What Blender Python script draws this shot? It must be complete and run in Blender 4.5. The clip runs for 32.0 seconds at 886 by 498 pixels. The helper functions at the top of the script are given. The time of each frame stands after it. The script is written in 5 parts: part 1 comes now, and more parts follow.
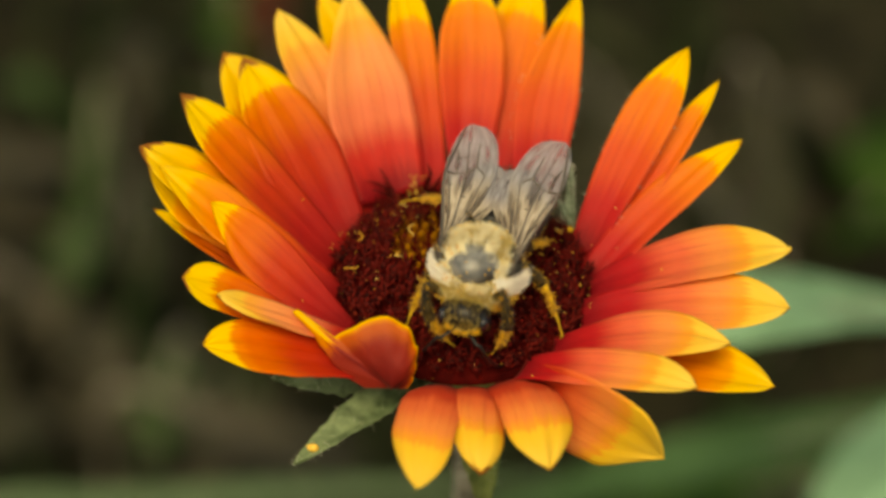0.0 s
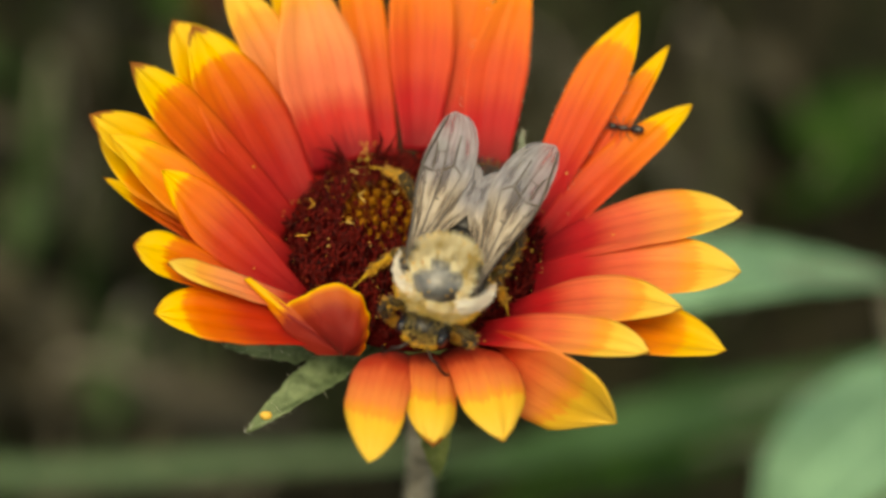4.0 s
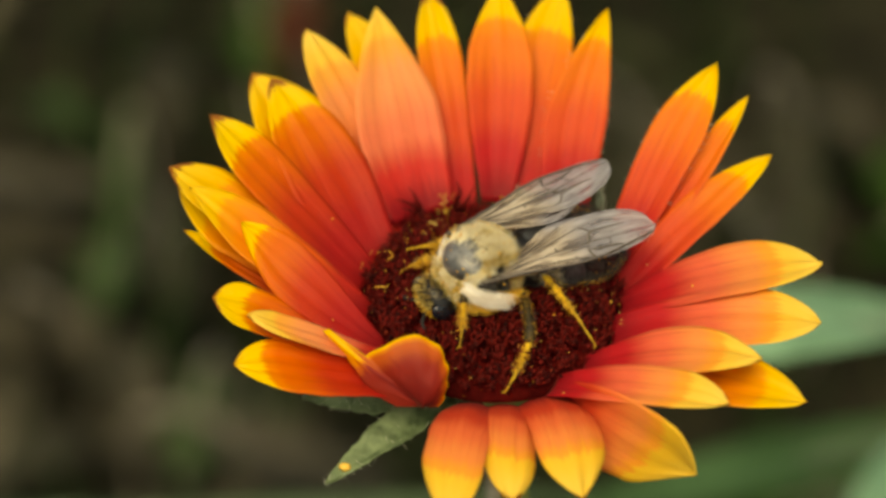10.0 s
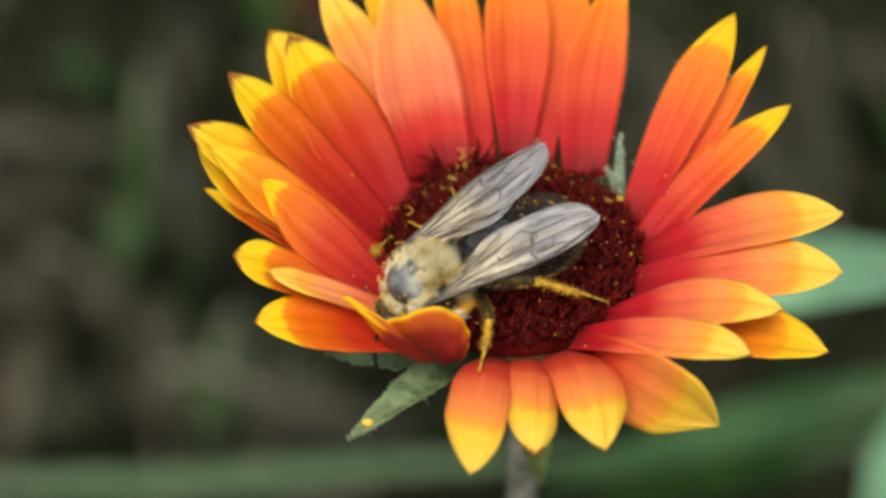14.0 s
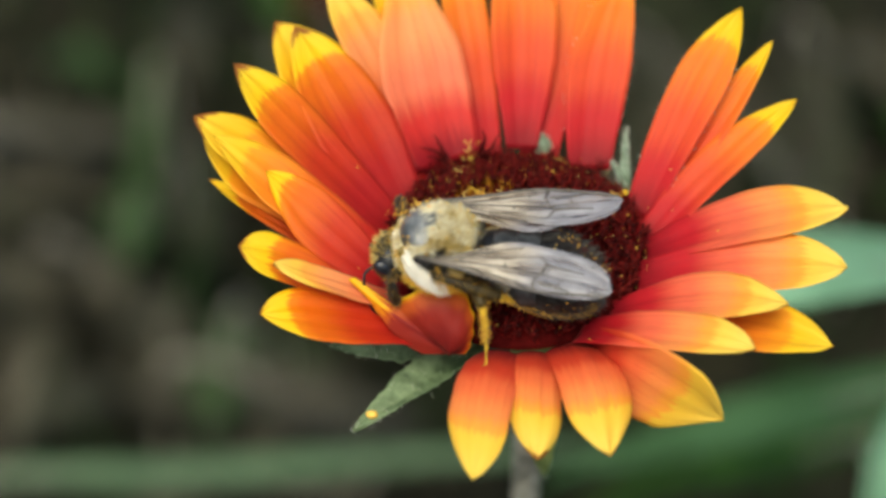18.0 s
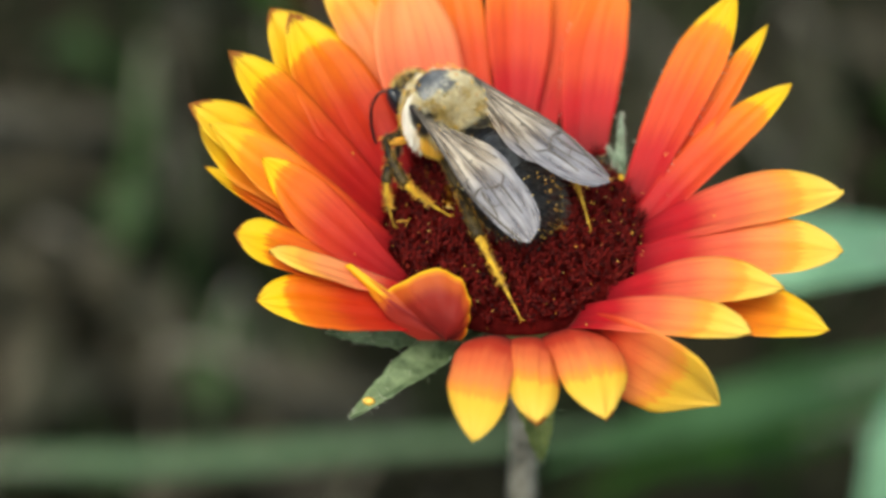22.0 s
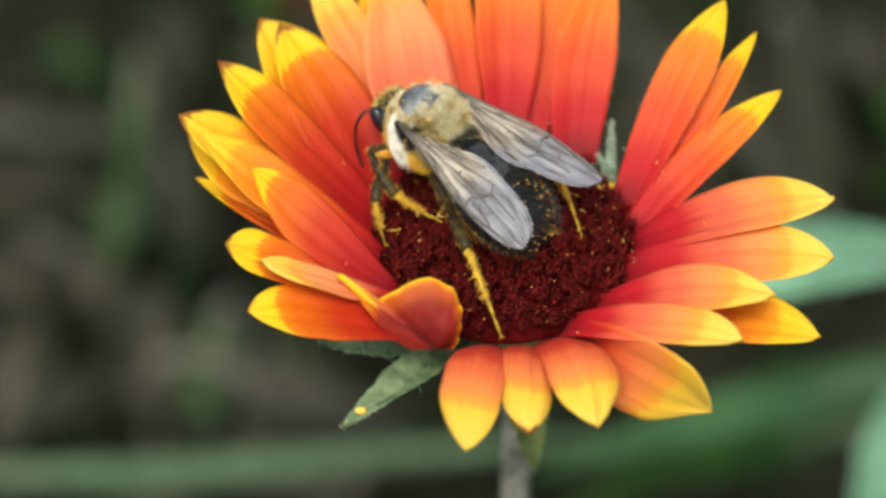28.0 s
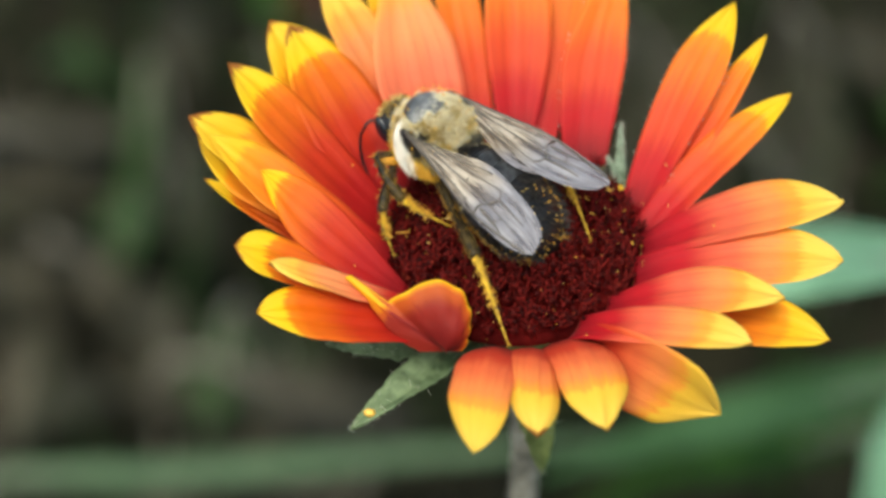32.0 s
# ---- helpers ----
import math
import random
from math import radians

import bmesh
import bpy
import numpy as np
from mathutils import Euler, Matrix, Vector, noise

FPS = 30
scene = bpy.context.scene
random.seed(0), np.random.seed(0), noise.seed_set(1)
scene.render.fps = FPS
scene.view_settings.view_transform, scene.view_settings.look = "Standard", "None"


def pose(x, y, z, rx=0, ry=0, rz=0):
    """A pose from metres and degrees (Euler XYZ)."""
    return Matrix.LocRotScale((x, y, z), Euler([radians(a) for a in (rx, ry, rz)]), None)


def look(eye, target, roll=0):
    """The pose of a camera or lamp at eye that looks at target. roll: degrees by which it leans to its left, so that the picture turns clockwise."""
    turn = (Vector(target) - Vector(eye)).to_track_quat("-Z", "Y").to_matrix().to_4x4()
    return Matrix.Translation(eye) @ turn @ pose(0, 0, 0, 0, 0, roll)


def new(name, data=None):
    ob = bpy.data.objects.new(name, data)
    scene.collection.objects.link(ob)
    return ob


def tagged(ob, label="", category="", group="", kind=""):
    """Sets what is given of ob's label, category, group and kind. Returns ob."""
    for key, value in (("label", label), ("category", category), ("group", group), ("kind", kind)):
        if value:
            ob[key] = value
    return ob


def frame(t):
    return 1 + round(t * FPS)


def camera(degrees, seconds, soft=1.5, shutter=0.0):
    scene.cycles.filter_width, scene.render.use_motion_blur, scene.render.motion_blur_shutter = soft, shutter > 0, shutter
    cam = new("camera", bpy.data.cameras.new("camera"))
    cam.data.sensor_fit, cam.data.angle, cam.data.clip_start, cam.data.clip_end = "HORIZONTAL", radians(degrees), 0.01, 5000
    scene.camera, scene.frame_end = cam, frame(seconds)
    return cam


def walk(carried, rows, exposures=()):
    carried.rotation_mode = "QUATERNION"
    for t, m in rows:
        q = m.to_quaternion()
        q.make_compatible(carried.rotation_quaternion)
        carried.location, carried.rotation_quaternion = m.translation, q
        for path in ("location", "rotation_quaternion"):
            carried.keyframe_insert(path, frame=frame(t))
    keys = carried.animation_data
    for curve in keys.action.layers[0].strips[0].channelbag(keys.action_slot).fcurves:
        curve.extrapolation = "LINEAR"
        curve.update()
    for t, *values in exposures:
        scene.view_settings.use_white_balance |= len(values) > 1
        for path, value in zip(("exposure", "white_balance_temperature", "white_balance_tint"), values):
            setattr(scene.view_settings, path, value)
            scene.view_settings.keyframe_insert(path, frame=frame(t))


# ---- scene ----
cam = camera(20, 32.0, soft=3.2)
cam.data.dof.use_dof = True
cam.data.dof.focus_distance = 0.184
cam.data.dof.aperture_fstop = 18
EYE = (-0.0053, -0.14574, 0.42179)
PATH = [
    (0, pose(*EYE, 50.818, -1.855, 0.032)),
    (0.5, pose(*EYE, 50.874, -1.897, 0.242)),
    (1, pose(*EYE, 49.388, -1.861, 0.039)),
    (1.5, pose(*EYE, 49.414, -2.052, -0.672)),
    (2, pose(*EYE, 49.697, -2.150, -0.530)),
    (2.5, pose(*EYE, 49.878, -2.058, -0.454)),
    (4.5, pose(*EYE, 50.303, -2.216, -1.292)),
    (5, pose(*EYE, 50.596, -2.164, -1.351)),
    (5.5, pose(*EYE, 50.682, -2.015, -1.310)),
    (6, pose(*EYE, 50.680, -2.091, -1.066)),
    (6.5, pose(*EYE, 50.765, -2.155, -1.151)),
    (7, pose(*EYE, 50.843, -2.060, -0.962)),
    (7.5, pose(*EYE, 50.840, -2.135, -1.019)),
    (8, pose(*EYE, 50.786, -2.171, -0.425)),
    (8.5, pose(*EYE, 51.056, -1.661, -0.808)),
    (9, pose(*EYE, 51.084, -1.190, -1.106)),
    (9.5, pose(*EYE, 51.518, -1.275, -0.471)),
    (10, pose(*EYE, 51.227, -1.011, 0.230)),
    (10.5, pose(*EYE, 51.022, -0.765, -0.254)),
    (11, pose(*EYE, 51.025, -0.786, 0.064)),
    (11.5, pose(*EYE, 50.684, -0.441, -0.068)),
    (12, pose(*EYE, 50.525, -0.507, -0.135)),
    (12.5, pose(*EYE, 50.658, -0.284, -0.141)),
    (13, pose(*EYE, 50.381, -0.188, 0.089)),
    (13.5, pose(*EYE, 50.348, -0.208, -0.001)),
    (14, pose(*EYE, 50.199, -0.126, 0.094)),
    (14.5, pose(*EYE, 50.065, -0.240, -0.059)),
    (16.5, pose(*EYE, 50.027, -0.090, 0.049)),
    (17, pose(*EYE, 50.005, -0.199, 0.143)),
    (17.5, pose(*EYE, 50.052, -0.194, 0.241)),
    (18, pose(*EYE, 50.025, -0.295, 0.390)),
    (18.5, pose(*EYE, 49.880, -0.503, 0.581)),
    (19, pose(*EYE, 49.872, -0.315, 0.319)),
    (19.5, pose(*EYE, 49.906, -0.586, 0.619)),
    (20, pose(*EYE, 49.818, -0.329, 0.244)),
    (20.5, pose(*EYE, 49.875, -0.380, 0.412)),
    (21, pose(*EYE, 49.760, -0.240, 0.253)),
    (21.5, pose(*EYE, 49.667, -0.124, 0.219)),
    (22, pose(*EYE, 49.710, -0.130, 0.131)),
    (22.5, pose(*EYE, 49.610, -0.022, -0.073)),
    (23, pose(*EYE, 49.832, -0.174, 0.185)),
    (23.5, pose(*EYE, 49.759, -0.047, -0.142)),
    (24, pose(*EYE, 49.785, -0.023, -0.239)),
    (24.5, pose(*EYE, 49.779, -0.070, -0.240)),
    (25, pose(*EYE, 49.846, -0.083, -0.224)),
    (25.5, pose(*EYE, 49.985, -0.059, -0.471)),
    (27.5, pose(*EYE, 50.049, 0.017, -0.247)),
    (28, pose(*EYE, 49.916, 0.043, -0.285)),
    (28.5, pose(*EYE, 49.955, -0.004, -0.140)),
    (29, pose(*EYE, 49.922, -0.034, -0.048)),
    (29.5, pose(*EYE, 49.985, -0.049, 0.009)),
    (30, pose(*EYE, 50.000, -0.000, 0.000)),
    (30.5, pose(*EYE, 49.933, 0.003, -0.104)),
    (31, pose(*EYE, 50.016, 0.003, 0.036)),
    (31.5, pose(*EYE, 49.983, 0.002, -0.030)),
    (32, pose(*EYE, 49.966, 0.061, -0.027)),
]
walk(cam, PATH, [(0, 0.33, 12400, -2), (1, 0.57, 10700, -2), (2.5, 0.52, 9100, -2), (5, 0.38, 11000, -2), (7, 0.35, 12200, -2), (9, 0.30, 13200, -2), (10, 0.37, 11200, -2), (11, 0.45, 9200, -2), (13, 0.54, 7800, -2), (20, 0.71, 7100, -2), (32, 0.77, 6900, -2)])

# ---- light ----
world = bpy.data.worlds.new("sky")
scene.world = world
world.use_nodes = True
_n = world.node_tree.nodes
_sky = _n.new("ShaderNodeTexSky")
_sky.sky_type = "NISHITA"
_sky.sun_disc = False
_sky.sun_elevation = radians(58)
_sky.sun_rotation = radians(198)
_sky.air_density = 1.0
_sky.dust_density = 3.0
_sky.ozone_density = 0.6
_n["Background"].inputs[1].default_value = 0.15
world.node_tree.links.new(_sky.outputs[0], _n["Background"].inputs[0])

sun = new("sun", bpy.data.lights.new("sun", "SUN"))
sun.data.energy = 1.5
sun.data.angle = radians(35)
sun.data.color = (1.0, 0.95, 0.87)
sun.matrix_world = look((-0.16, -0.48, 1.1), (0, 0, 0))

MM = 0.001
LEAN = pose(0, 0, 0.30, 10, 0, 0)      # the flower head leans towards the eye


# ---- small helpers ----
def part(name, mesh, material, parent, label=""):
    ob = new(name, mesh)
    if material is not None and not mesh.materials:
        mesh.materials.append(material)
    ob.parent = parent
    if label:
        tagged(ob, label)
    return ob


def mesh_of(name, verts, faces, smooth=True, uvs=None):
    me = bpy.data.meshes.new(name)
    me.from_pydata([tuple(v) for v in verts], [], faces)
    if smooth:
        me.polygons.foreach_set("use_smooth", [True] * len(me.polygons))
    if uvs is not None:
        layer = me.uv_layers.new(name="UVMap")
        idx = np.zeros(len(me.loops), dtype=np.int32)
        me.loops.foreach_get("vertex_index", idx)
        layer.data.foreach_set("uv", np.asarray(uvs, dtype=np.float32)[idx].ravel())
    me.update()
    return me


class Soup:
    """Collects verts and faces of many small shapes for one mesh."""

    def __init__(self):
        self.v, self.f, self.uv = [], [], []

    def add(self, verts, faces, uvs=None):
        o = len(self.v)
        self.v.extend(tuple(p) for p in verts)
        self.f.extend(tuple(i + o for i in q) for q in faces)
        self.uv.extend(uvs if uvs is not None else [(0, 0)] * len(verts))

    def mesh(self, name, smooth=True):
        return mesh_of(name, self.v, self.f, smooth, self.uv)


def tube(points, radii, seg=10, flat=1.0):
    """A tapered tube with rounded ends along points: verts, faces, uvs."""
    pts = [Vector(p) for p in points]
    verts, faces, uvs = [], [], []
    n = len(pts)
    side = Vector((0, 0, 1))
    for i, p in enumerate(pts):
        t = (pts[min(i + 1, n - 1)] - pts[max(i - 1, 0)]).normalized()
        if abs(t.dot(side)) > 0.95:
            side = Vector((0, 1, 0))
        a = t.cross(side).normalized()
        b = a.cross(t).normalized()
        side = b
        for k in range(seg):
            w = 2 * math.pi * k / seg
            verts.append(p + (a * math.cos(w) + b * math.sin(w) * flat) * radii[i])
            uvs.append((i / (n - 1), k / seg))
    for i in range(n - 1):
        for k in range(seg):
            l = (k + 1) % seg
            faces.append((i * seg + k, i * seg + l, (i + 1) * seg + l, (i + 1) * seg + k))
    for i, row in ((0, 0), (n - 1, (n - 1) * seg)):
        t = (pts[1] - pts[0]).normalized() if i == 0 else (pts[-2] - pts[-1]).normalized()
        c = len(verts)
        verts.append(pts[i] - t * radii[i] * 0.5)
        uvs.append((i / (n - 1), 0.5))
        for k in range(seg):
            l = (k + 1) % seg
            faces.append((c, row + l, row + k) if i == 0 else (c, row + k, row + l))
    return verts, faces, uvs


def spline(ctrl, n=24):
    """Points along a smooth curve through the control points."""
    c = [Vector(p) for p in ctrl]
    c = [c[0] * 2 - c[1]] + c + [c[-1] * 2 - c[-2]]
    out, m = [], len(ctrl) - 1
    for i in range(n + 1):
        u = i / n * m
        k = min(int(u), m - 1)
        f = u - k
        p0, p1, p2, p3 = c[k:k + 4]
        out.append(0.5 * ((2 * p1) + (p2 - p0) * f + (2 * p0 - 5 * p1 + 4 * p2 - p3) * f * f + (3 * p1 - p0 - 3 * p2 + p3) * f ** 3))
    return out


def ball(centre, radii, nu=28, nv=18, rough=0.0, scale=1.0, power=1.0):
    """A closed egg with its pole along x."""
    verts, faces, uvs = [], [], []
    c = Vector(centre)
    for j in range(nv + 1):
        th = math.pi * j / nv
        for i in range(nu):
            ph = 2 * math.pi * i / nu
            s = math.sin(th) ** power
            d = Vector((math.cos(th), s * math.cos(ph), s * math.sin(ph)))
            k = 1 + rough * noise.noise(d * scale)
            verts.append(c + Vector((d.x * radii[0], d.y * radii[1], d.z * radii[2])) * k)
            uvs.append((j / nv, i / nu))
    for j in range(nv):
        for i in range(nu):
            l = (i + 1) % nu
            faces.append((j * nu + i, j * nu + l, (j + 1) * nu + l, (j + 1) * nu + i))
    return verts, faces, uvs


def hair(soup, root, way, length, width, droop=0.0):
    """One tapered, bent hair."""
    way = Vector(way).normalized()
    side = way.cross(Vector((random.random() - 0.5, random.random() - 0.5, random.random() - 0.5))).normalized()
    root = Vector(root)
    mid = root + way * length * 0.55
    tip = root + way * length + Vector((-droop * length, 0, -droop * length * 0.4))
    s = side * width * 0.5
    soup.add([root - s, root + s, mid + s * 0.8, mid - s * 0.8, tip], [(0, 1, 2, 3), (3, 2, 4)])


# ---- materials ----
class Mat:
    """A node material with a Principled surface and short ways to wire it."""

    def __init__(self, name):
        self.m = bpy.data.materials.new(name)
        self.m.use_nodes = True
        self.t = self.m.node_tree
        self.b = self.t.nodes["Principled BSDF"]
        self.out = self.t.nodes["Material Output"]

    def node(self, kind, **values):
        nd = self.t.nodes.new(kind)
        for k, v in values.items():
            nd.inputs[k.replace("_", " ")].default_value = v
        return nd

    def link(self, a, b):
        self.t.links.new(a, b)

    def set(self, **values):
        for k, v in values.items():
            self.b.inputs[k.replace("_", " ")].default_value = v
        return self

    def ramp(self, source, stops, smooth=True):
        r = self.t.nodes.new("ShaderNodeValToRGB")
        e = r.color_ramp.elements
        while len(e) < len(stops):
            e.new(0.5)
        for el, (p, c) in zip(e, stops):
            el.position, el.color = p, (*c, 1)
        if smooth:
            r.color_ramp.interpolation = "EASE"
        self.link(source, r.inputs[0])
        return r.outputs[0]

    def math(self, op, a, b=0.0):
        nd = self.t.nodes.new("ShaderNodeMath")
        nd.operation = op
        for i, v in enumerate((a, b)):
            if isinstance(v, (int, float)):
                nd.inputs[i].default_value = v
            else:
                self.link(v, nd.inputs[i])
        return nd.outputs[0]

    def mix(self, factor, a, b, blend="MIX"):
        nd = self.t.nodes.new("ShaderNodeMix")
        nd.data_type = "RGBA"
        nd.blend_type = blend
        for i, v in ((0, factor), (6, a), (7, b)):
            if isinstance(v, (int, float)):
                nd.inputs[i].default_value = v
            elif isinstance(v, tuple):
                nd.inputs[i].default_value = (*v, 1)
            else:
                self.link(v, nd.inputs[i])
        return nd.outputs[2]

    def coords(self, space="Object", scale=(1, 1, 1)):
        tc = self.t.nodes.new("ShaderNodeTexCoord")
        mp = self.t.nodes.new("ShaderNodeMapping")
        mp.inputs["Scale"].default_value = scale
        self.link(tc.outputs[space], mp.inputs[0])
        return mp.outputs[0]

    def noise(self, vec, scale, detail=4.0, rough=0.55):
        nd = self.node("ShaderNodeTexNoise", Scale=scale, Detail=detail, Roughness=rough)
        self.link(vec, nd.inputs["Vector"])
        return nd.outputs[0]

    def bump(self, height, strength, distance):
        nd = self.node("ShaderNodeBump", Strength=strength, Distance=distance)
        self.link(height, nd.inputs["Height"])
        self.link(nd.outputs[0], self.b.inputs["Normal"])

    def colour(self, socket):
        self.link(socket, self.b.inputs["Base Color"])
        return self

    def translucent(self, socket, amount):
        tr = self.t.nodes.new("ShaderNodeBsdfTranslucent")
        mx = self.t.nodes.new("ShaderNodeMixShader")
        mx.inputs[0].default_value = amount
        self.link(socket, tr.inputs[0])
        self.link(self.b.outputs[0], mx.inputs[1])
        self.link(tr.outputs[0], mx.inputs[2])
        self.link(mx.outputs[0], self.out.inputs[0])


def rnd(m):
    return m.t.nodes.new("ShaderNodeObjectInfo").outputs["Random"]


def island(m):
    return m.t.nodes.new("ShaderNodeNewGeometry").outputs["Random Per Island"]


def petal_material(name, stops, vein):
    m = Mat(name)
    uv = m.t.nodes.new("ShaderNodeTexCoord").outputs["UV"]
    sep = m.t.nodes.new("ShaderNodeSeparateXYZ")
    m.link(uv, sep.inputs[0])
    streak_vec = m.coords("UV", (2.4, 21, 1))
    ob_vec = m.coords("Object", (1, 1, 1))
    off = m.t.nodes.new("ShaderNodeVectorMath")
    off.operation = "ADD"
    m.link(streak_vec, off.inputs[0])
    comb = m.t.nodes.new("ShaderNodeCombineXYZ")
    m.link(m.math("MULTIPLY", rnd(m), 37.0), comb.inputs[2])
    m.link(comb.outputs[0], off.inputs[1])
    streak = m.noise(off.outputs[0], 1.0, 3.0)
    shift = m.math("MULTIPLY", m.math("SUBTRACT", streak, 0.5), 0.13)
    own = m.math("MULTIPLY", m.math("SUBTRACT", rnd(m), 0.5), 0.10)
    rim = m.math("POWER", m.math("ABSOLUTE", m.math("MULTIPLY", m.math("SUBTRACT", sep.outputs[1], 0.5), 2.0)), 3.0)
    along = m.math("ADD", m.math("ADD", sep.outputs[0], shift), m.math("ADD", own, m.math("MULTIPLY", rim, 0.05)))
    col = m.ramp(along, [(k, tuple(0.94 * x for x in c)) for k, c in stops])
    # dark veins along the petal, strongest towards its base
    v = m.math("MULTIPLY", m.math("ADD", sep.outputs[1], m.math("MULTIPLY", streak, 0.10)), 7.0)
    w = m.math("ABSOLUTE", m.math("SUBTRACT", m.math("FRACT", v), 0.5))
    line = m.ramp(w, ((0.0, (0.9, 0.9, 0.9)), (0.09, (0, 0, 0))))
    fade = m.ramp(sep.outputs[0], ((0.0, (1, 1, 1)), (0.55, (0.75, 0.75, 0.75)), (0.82, (0, 0, 0))))
    amount = m.math("MULTIPLY", m.math("MULTIPLY", line, fade), m.math("MULTIPLY", streak, 1.0))
    col = m.mix(amount, col, vein)
    fine = m.noise(ob_vec, 2600.0, 3.0)
    col = m.mix(m.math("MULTIPLY", fine, 0.34), col, (1.0, 0.42, 0.30), "SOFT_LIGHT")
    m.colour(col).set(Roughness=0.5, Sheen_Weight=0.04, Sheen_Roughness=0.5)
    m.b.inputs["Sheen Tint"].default_value = (1, 0.55, 0.45, 1)
    m.b.inputs["Specular IOR Level"].default_value = 0.22
    m.bump(m.math("ADD", m.math("MULTIPLY", streak, 1.0), m.math("MULTIPLY", fine, 0.8)), 0.42, 0.00014)
    m.translucent(col, 0.28)
    return m.m


# PETAL and PETAL_PEACH: own coral tone, with a pinkish sheen painted into mid stops
PETAL = petal_material("petal", ((0.0, (0.27, 0.006, 0.016)), (0.22, (0.50, 0.012, 0.022)), (0.44, (0.78, 0.145, 0.072)), (0.64, (0.88, 0.300, 0.085)), (0.76, (0.90, 0.37, 0.05)), (0.815, (0.88, 0.57, 0.08)), (0.992, (0.88, 0.64, 0.12)), (1.0, (0.30, 0.12, 0.02))), (0.36, 0.010, 0.020))
PETAL_PEACH = petal_material("peach_petal", ((0.0, (0.27, 0.006, 0.014)), (0.16, (0.60, 0.030, 0.026)), (0.34, (0.82, 0.200, 0.100)), (0.62, (0.87, 0.330, 0.120)), (0.78, (0.88, 0.40, 0.07)), (0.83, (0.88, 0.57, 0.08)), (0.992, (0.88, 0.64, 0.12)), (1.0, (0.30, 0.12, 0.02))), (0.40, 0.020, 0.024))
PETAL_FRONT = petal_material("front_petal", ((0.0, (0.27, 0.006, 0.014)), (0.28, (0.62, 0.055, 0.026)), (0.44, (0.82, 0.165, 0.060)), (0.62, (0.87, 0.275, 0.075)), (0.715, (0.88, 0.36, 0.05)), (0.765, (0.88, 0.55, 0.06)), (0.992, (0.87, 0.61, 0.10)), (1.0, (0.30, 0.12, 0.02))), (0.55, 0.060, 0.030))
PETAL_WARM = petal_material("warm_petal", ((0.0, (0.26, 0.006, 0.014)), (0.20, (0.52, 0.013, 0.020)), (0.42, (0.70, 0.080, 0.026)), (0.70, (0.81, 0.195, 0.022)), (0.80, (0.83, 0.27, 0.016)), (0.845, (0.88, 0.56, 0.018)), (0.992, (0.85, 0.59, 0.03)), (1.0, (0.30, 0.12, 0.02))), (0.33, 0.009, 0.016))
PETAL_ORANGE = petal_material("orange_petal", ((0.0, (0.26, 0.006, 0.012)), (0.24, (0.40, 0.010, 0.011)), (0.47, (0.51, 0.032, 0.008)), (0.74, (0.69, 0.135, 0.006)), (0.825, (0.75, 0.21, 0.006)), (0.865, (0.88, 0.57, 0.015)), (0.992, (0.84, 0.59, 0.03)), (1.0, (0.30, 0.12, 0.02))), (0.28, 0.009, 0.012))
PETAL_GOLD = petal_material("golden_petal", ((0.0, (0.30, 0.008, 0.014)), (0.16, (0.56, 0.025, 0.018)), (0.40, (0.77, 0.125, 0.018)), (0.66, (0.83, 0.255, 0.018)), (0.77, (0.84, 0.33, 0.016)), (0.82, (0.86, 0.53, 0.022)), (0.992, (0.86, 0.59, 0.04)), (1.0, (0.30, 0.12, 0.02))), (0.34, 0.010, 0.014))
# dull underside colours, lowered further to paint the shade on the curled petal
PETAL_BACK = petal_material("petal_underside", ((0.0, (0.16, 0.009, 0.011)), (0.40, (0.27, 0.022, 0.014)), (0.80, (0.50, 0.098, 0.013)), (0.92, (0.68, 0.23, 0.010)), (0.97, (0.84, 0.50, 0.02))), (0.20, 0.012, 0.012))


def plain(name, base, rough=0.6, scale=900.0, vary=0.5, bump=0.3, dist=0.0001, other=None, transl=0.0, **more):
    m = Mat(name)
    vec = m.coords("Object")
    n1 = m.noise(vec, scale, 5.0)
    n2 = m.noise(vec, scale * 0.18, 3.0)
    dark = tuple(c * (1 - vary) for c in base)
    lit = other or tuple(min(1, c * (1 + vary)) for c in base)
    col = m.ramp(m.math("ADD", m.math("MULTIPLY", n1, 0.5), m.math("MULTIPLY", n2, 0.5)), ((0.34, dark), (0.66, lit)))
    m.colour(col).set(Roughness=rough, **more)
    m.bump(n1, bump, dist)
    if transl:
        m.translucent(col, transl)
    return m.m


def per_island(name, stops, rough=0.6, transl=0.0, gloss=0.5):
    m = Mat(name)
    m.b.inputs["Specular IOR Level"].default_value = gloss
    col = m.ramp(island(m), stops, False)
    m.colour(col).set(Roughness=rough)
    if transl:
        m.translucent(col, transl)
    return m.m


FLORET = plain("disc_floret", (0.052, 0.004, 0.004), 0.7, 1500, 0.7, other=(0.19, 0.009, 0.007), Specular_IOR_Level=0.12)
FLORET_MID = plain("inner_floret", (0.22, 0.055, 0.007), 0.7, 1200, 0.6, other=(0.72, 0.33, 0.022), Specular_IOR_Level=0.1)
CHAFF = plain("disc_base", (0.055, 0.003, 0.003), 0.9, 1200, 0.5, Specular_IOR_Level=0.03)
POLLEN = per_island("pollen", ((0.0, (0.62, 0.30, 0.03)), (0.5, (0.80, 0.46, 0.06)), (1.0, (0.75, 0.55, 0.18))), 0.6)
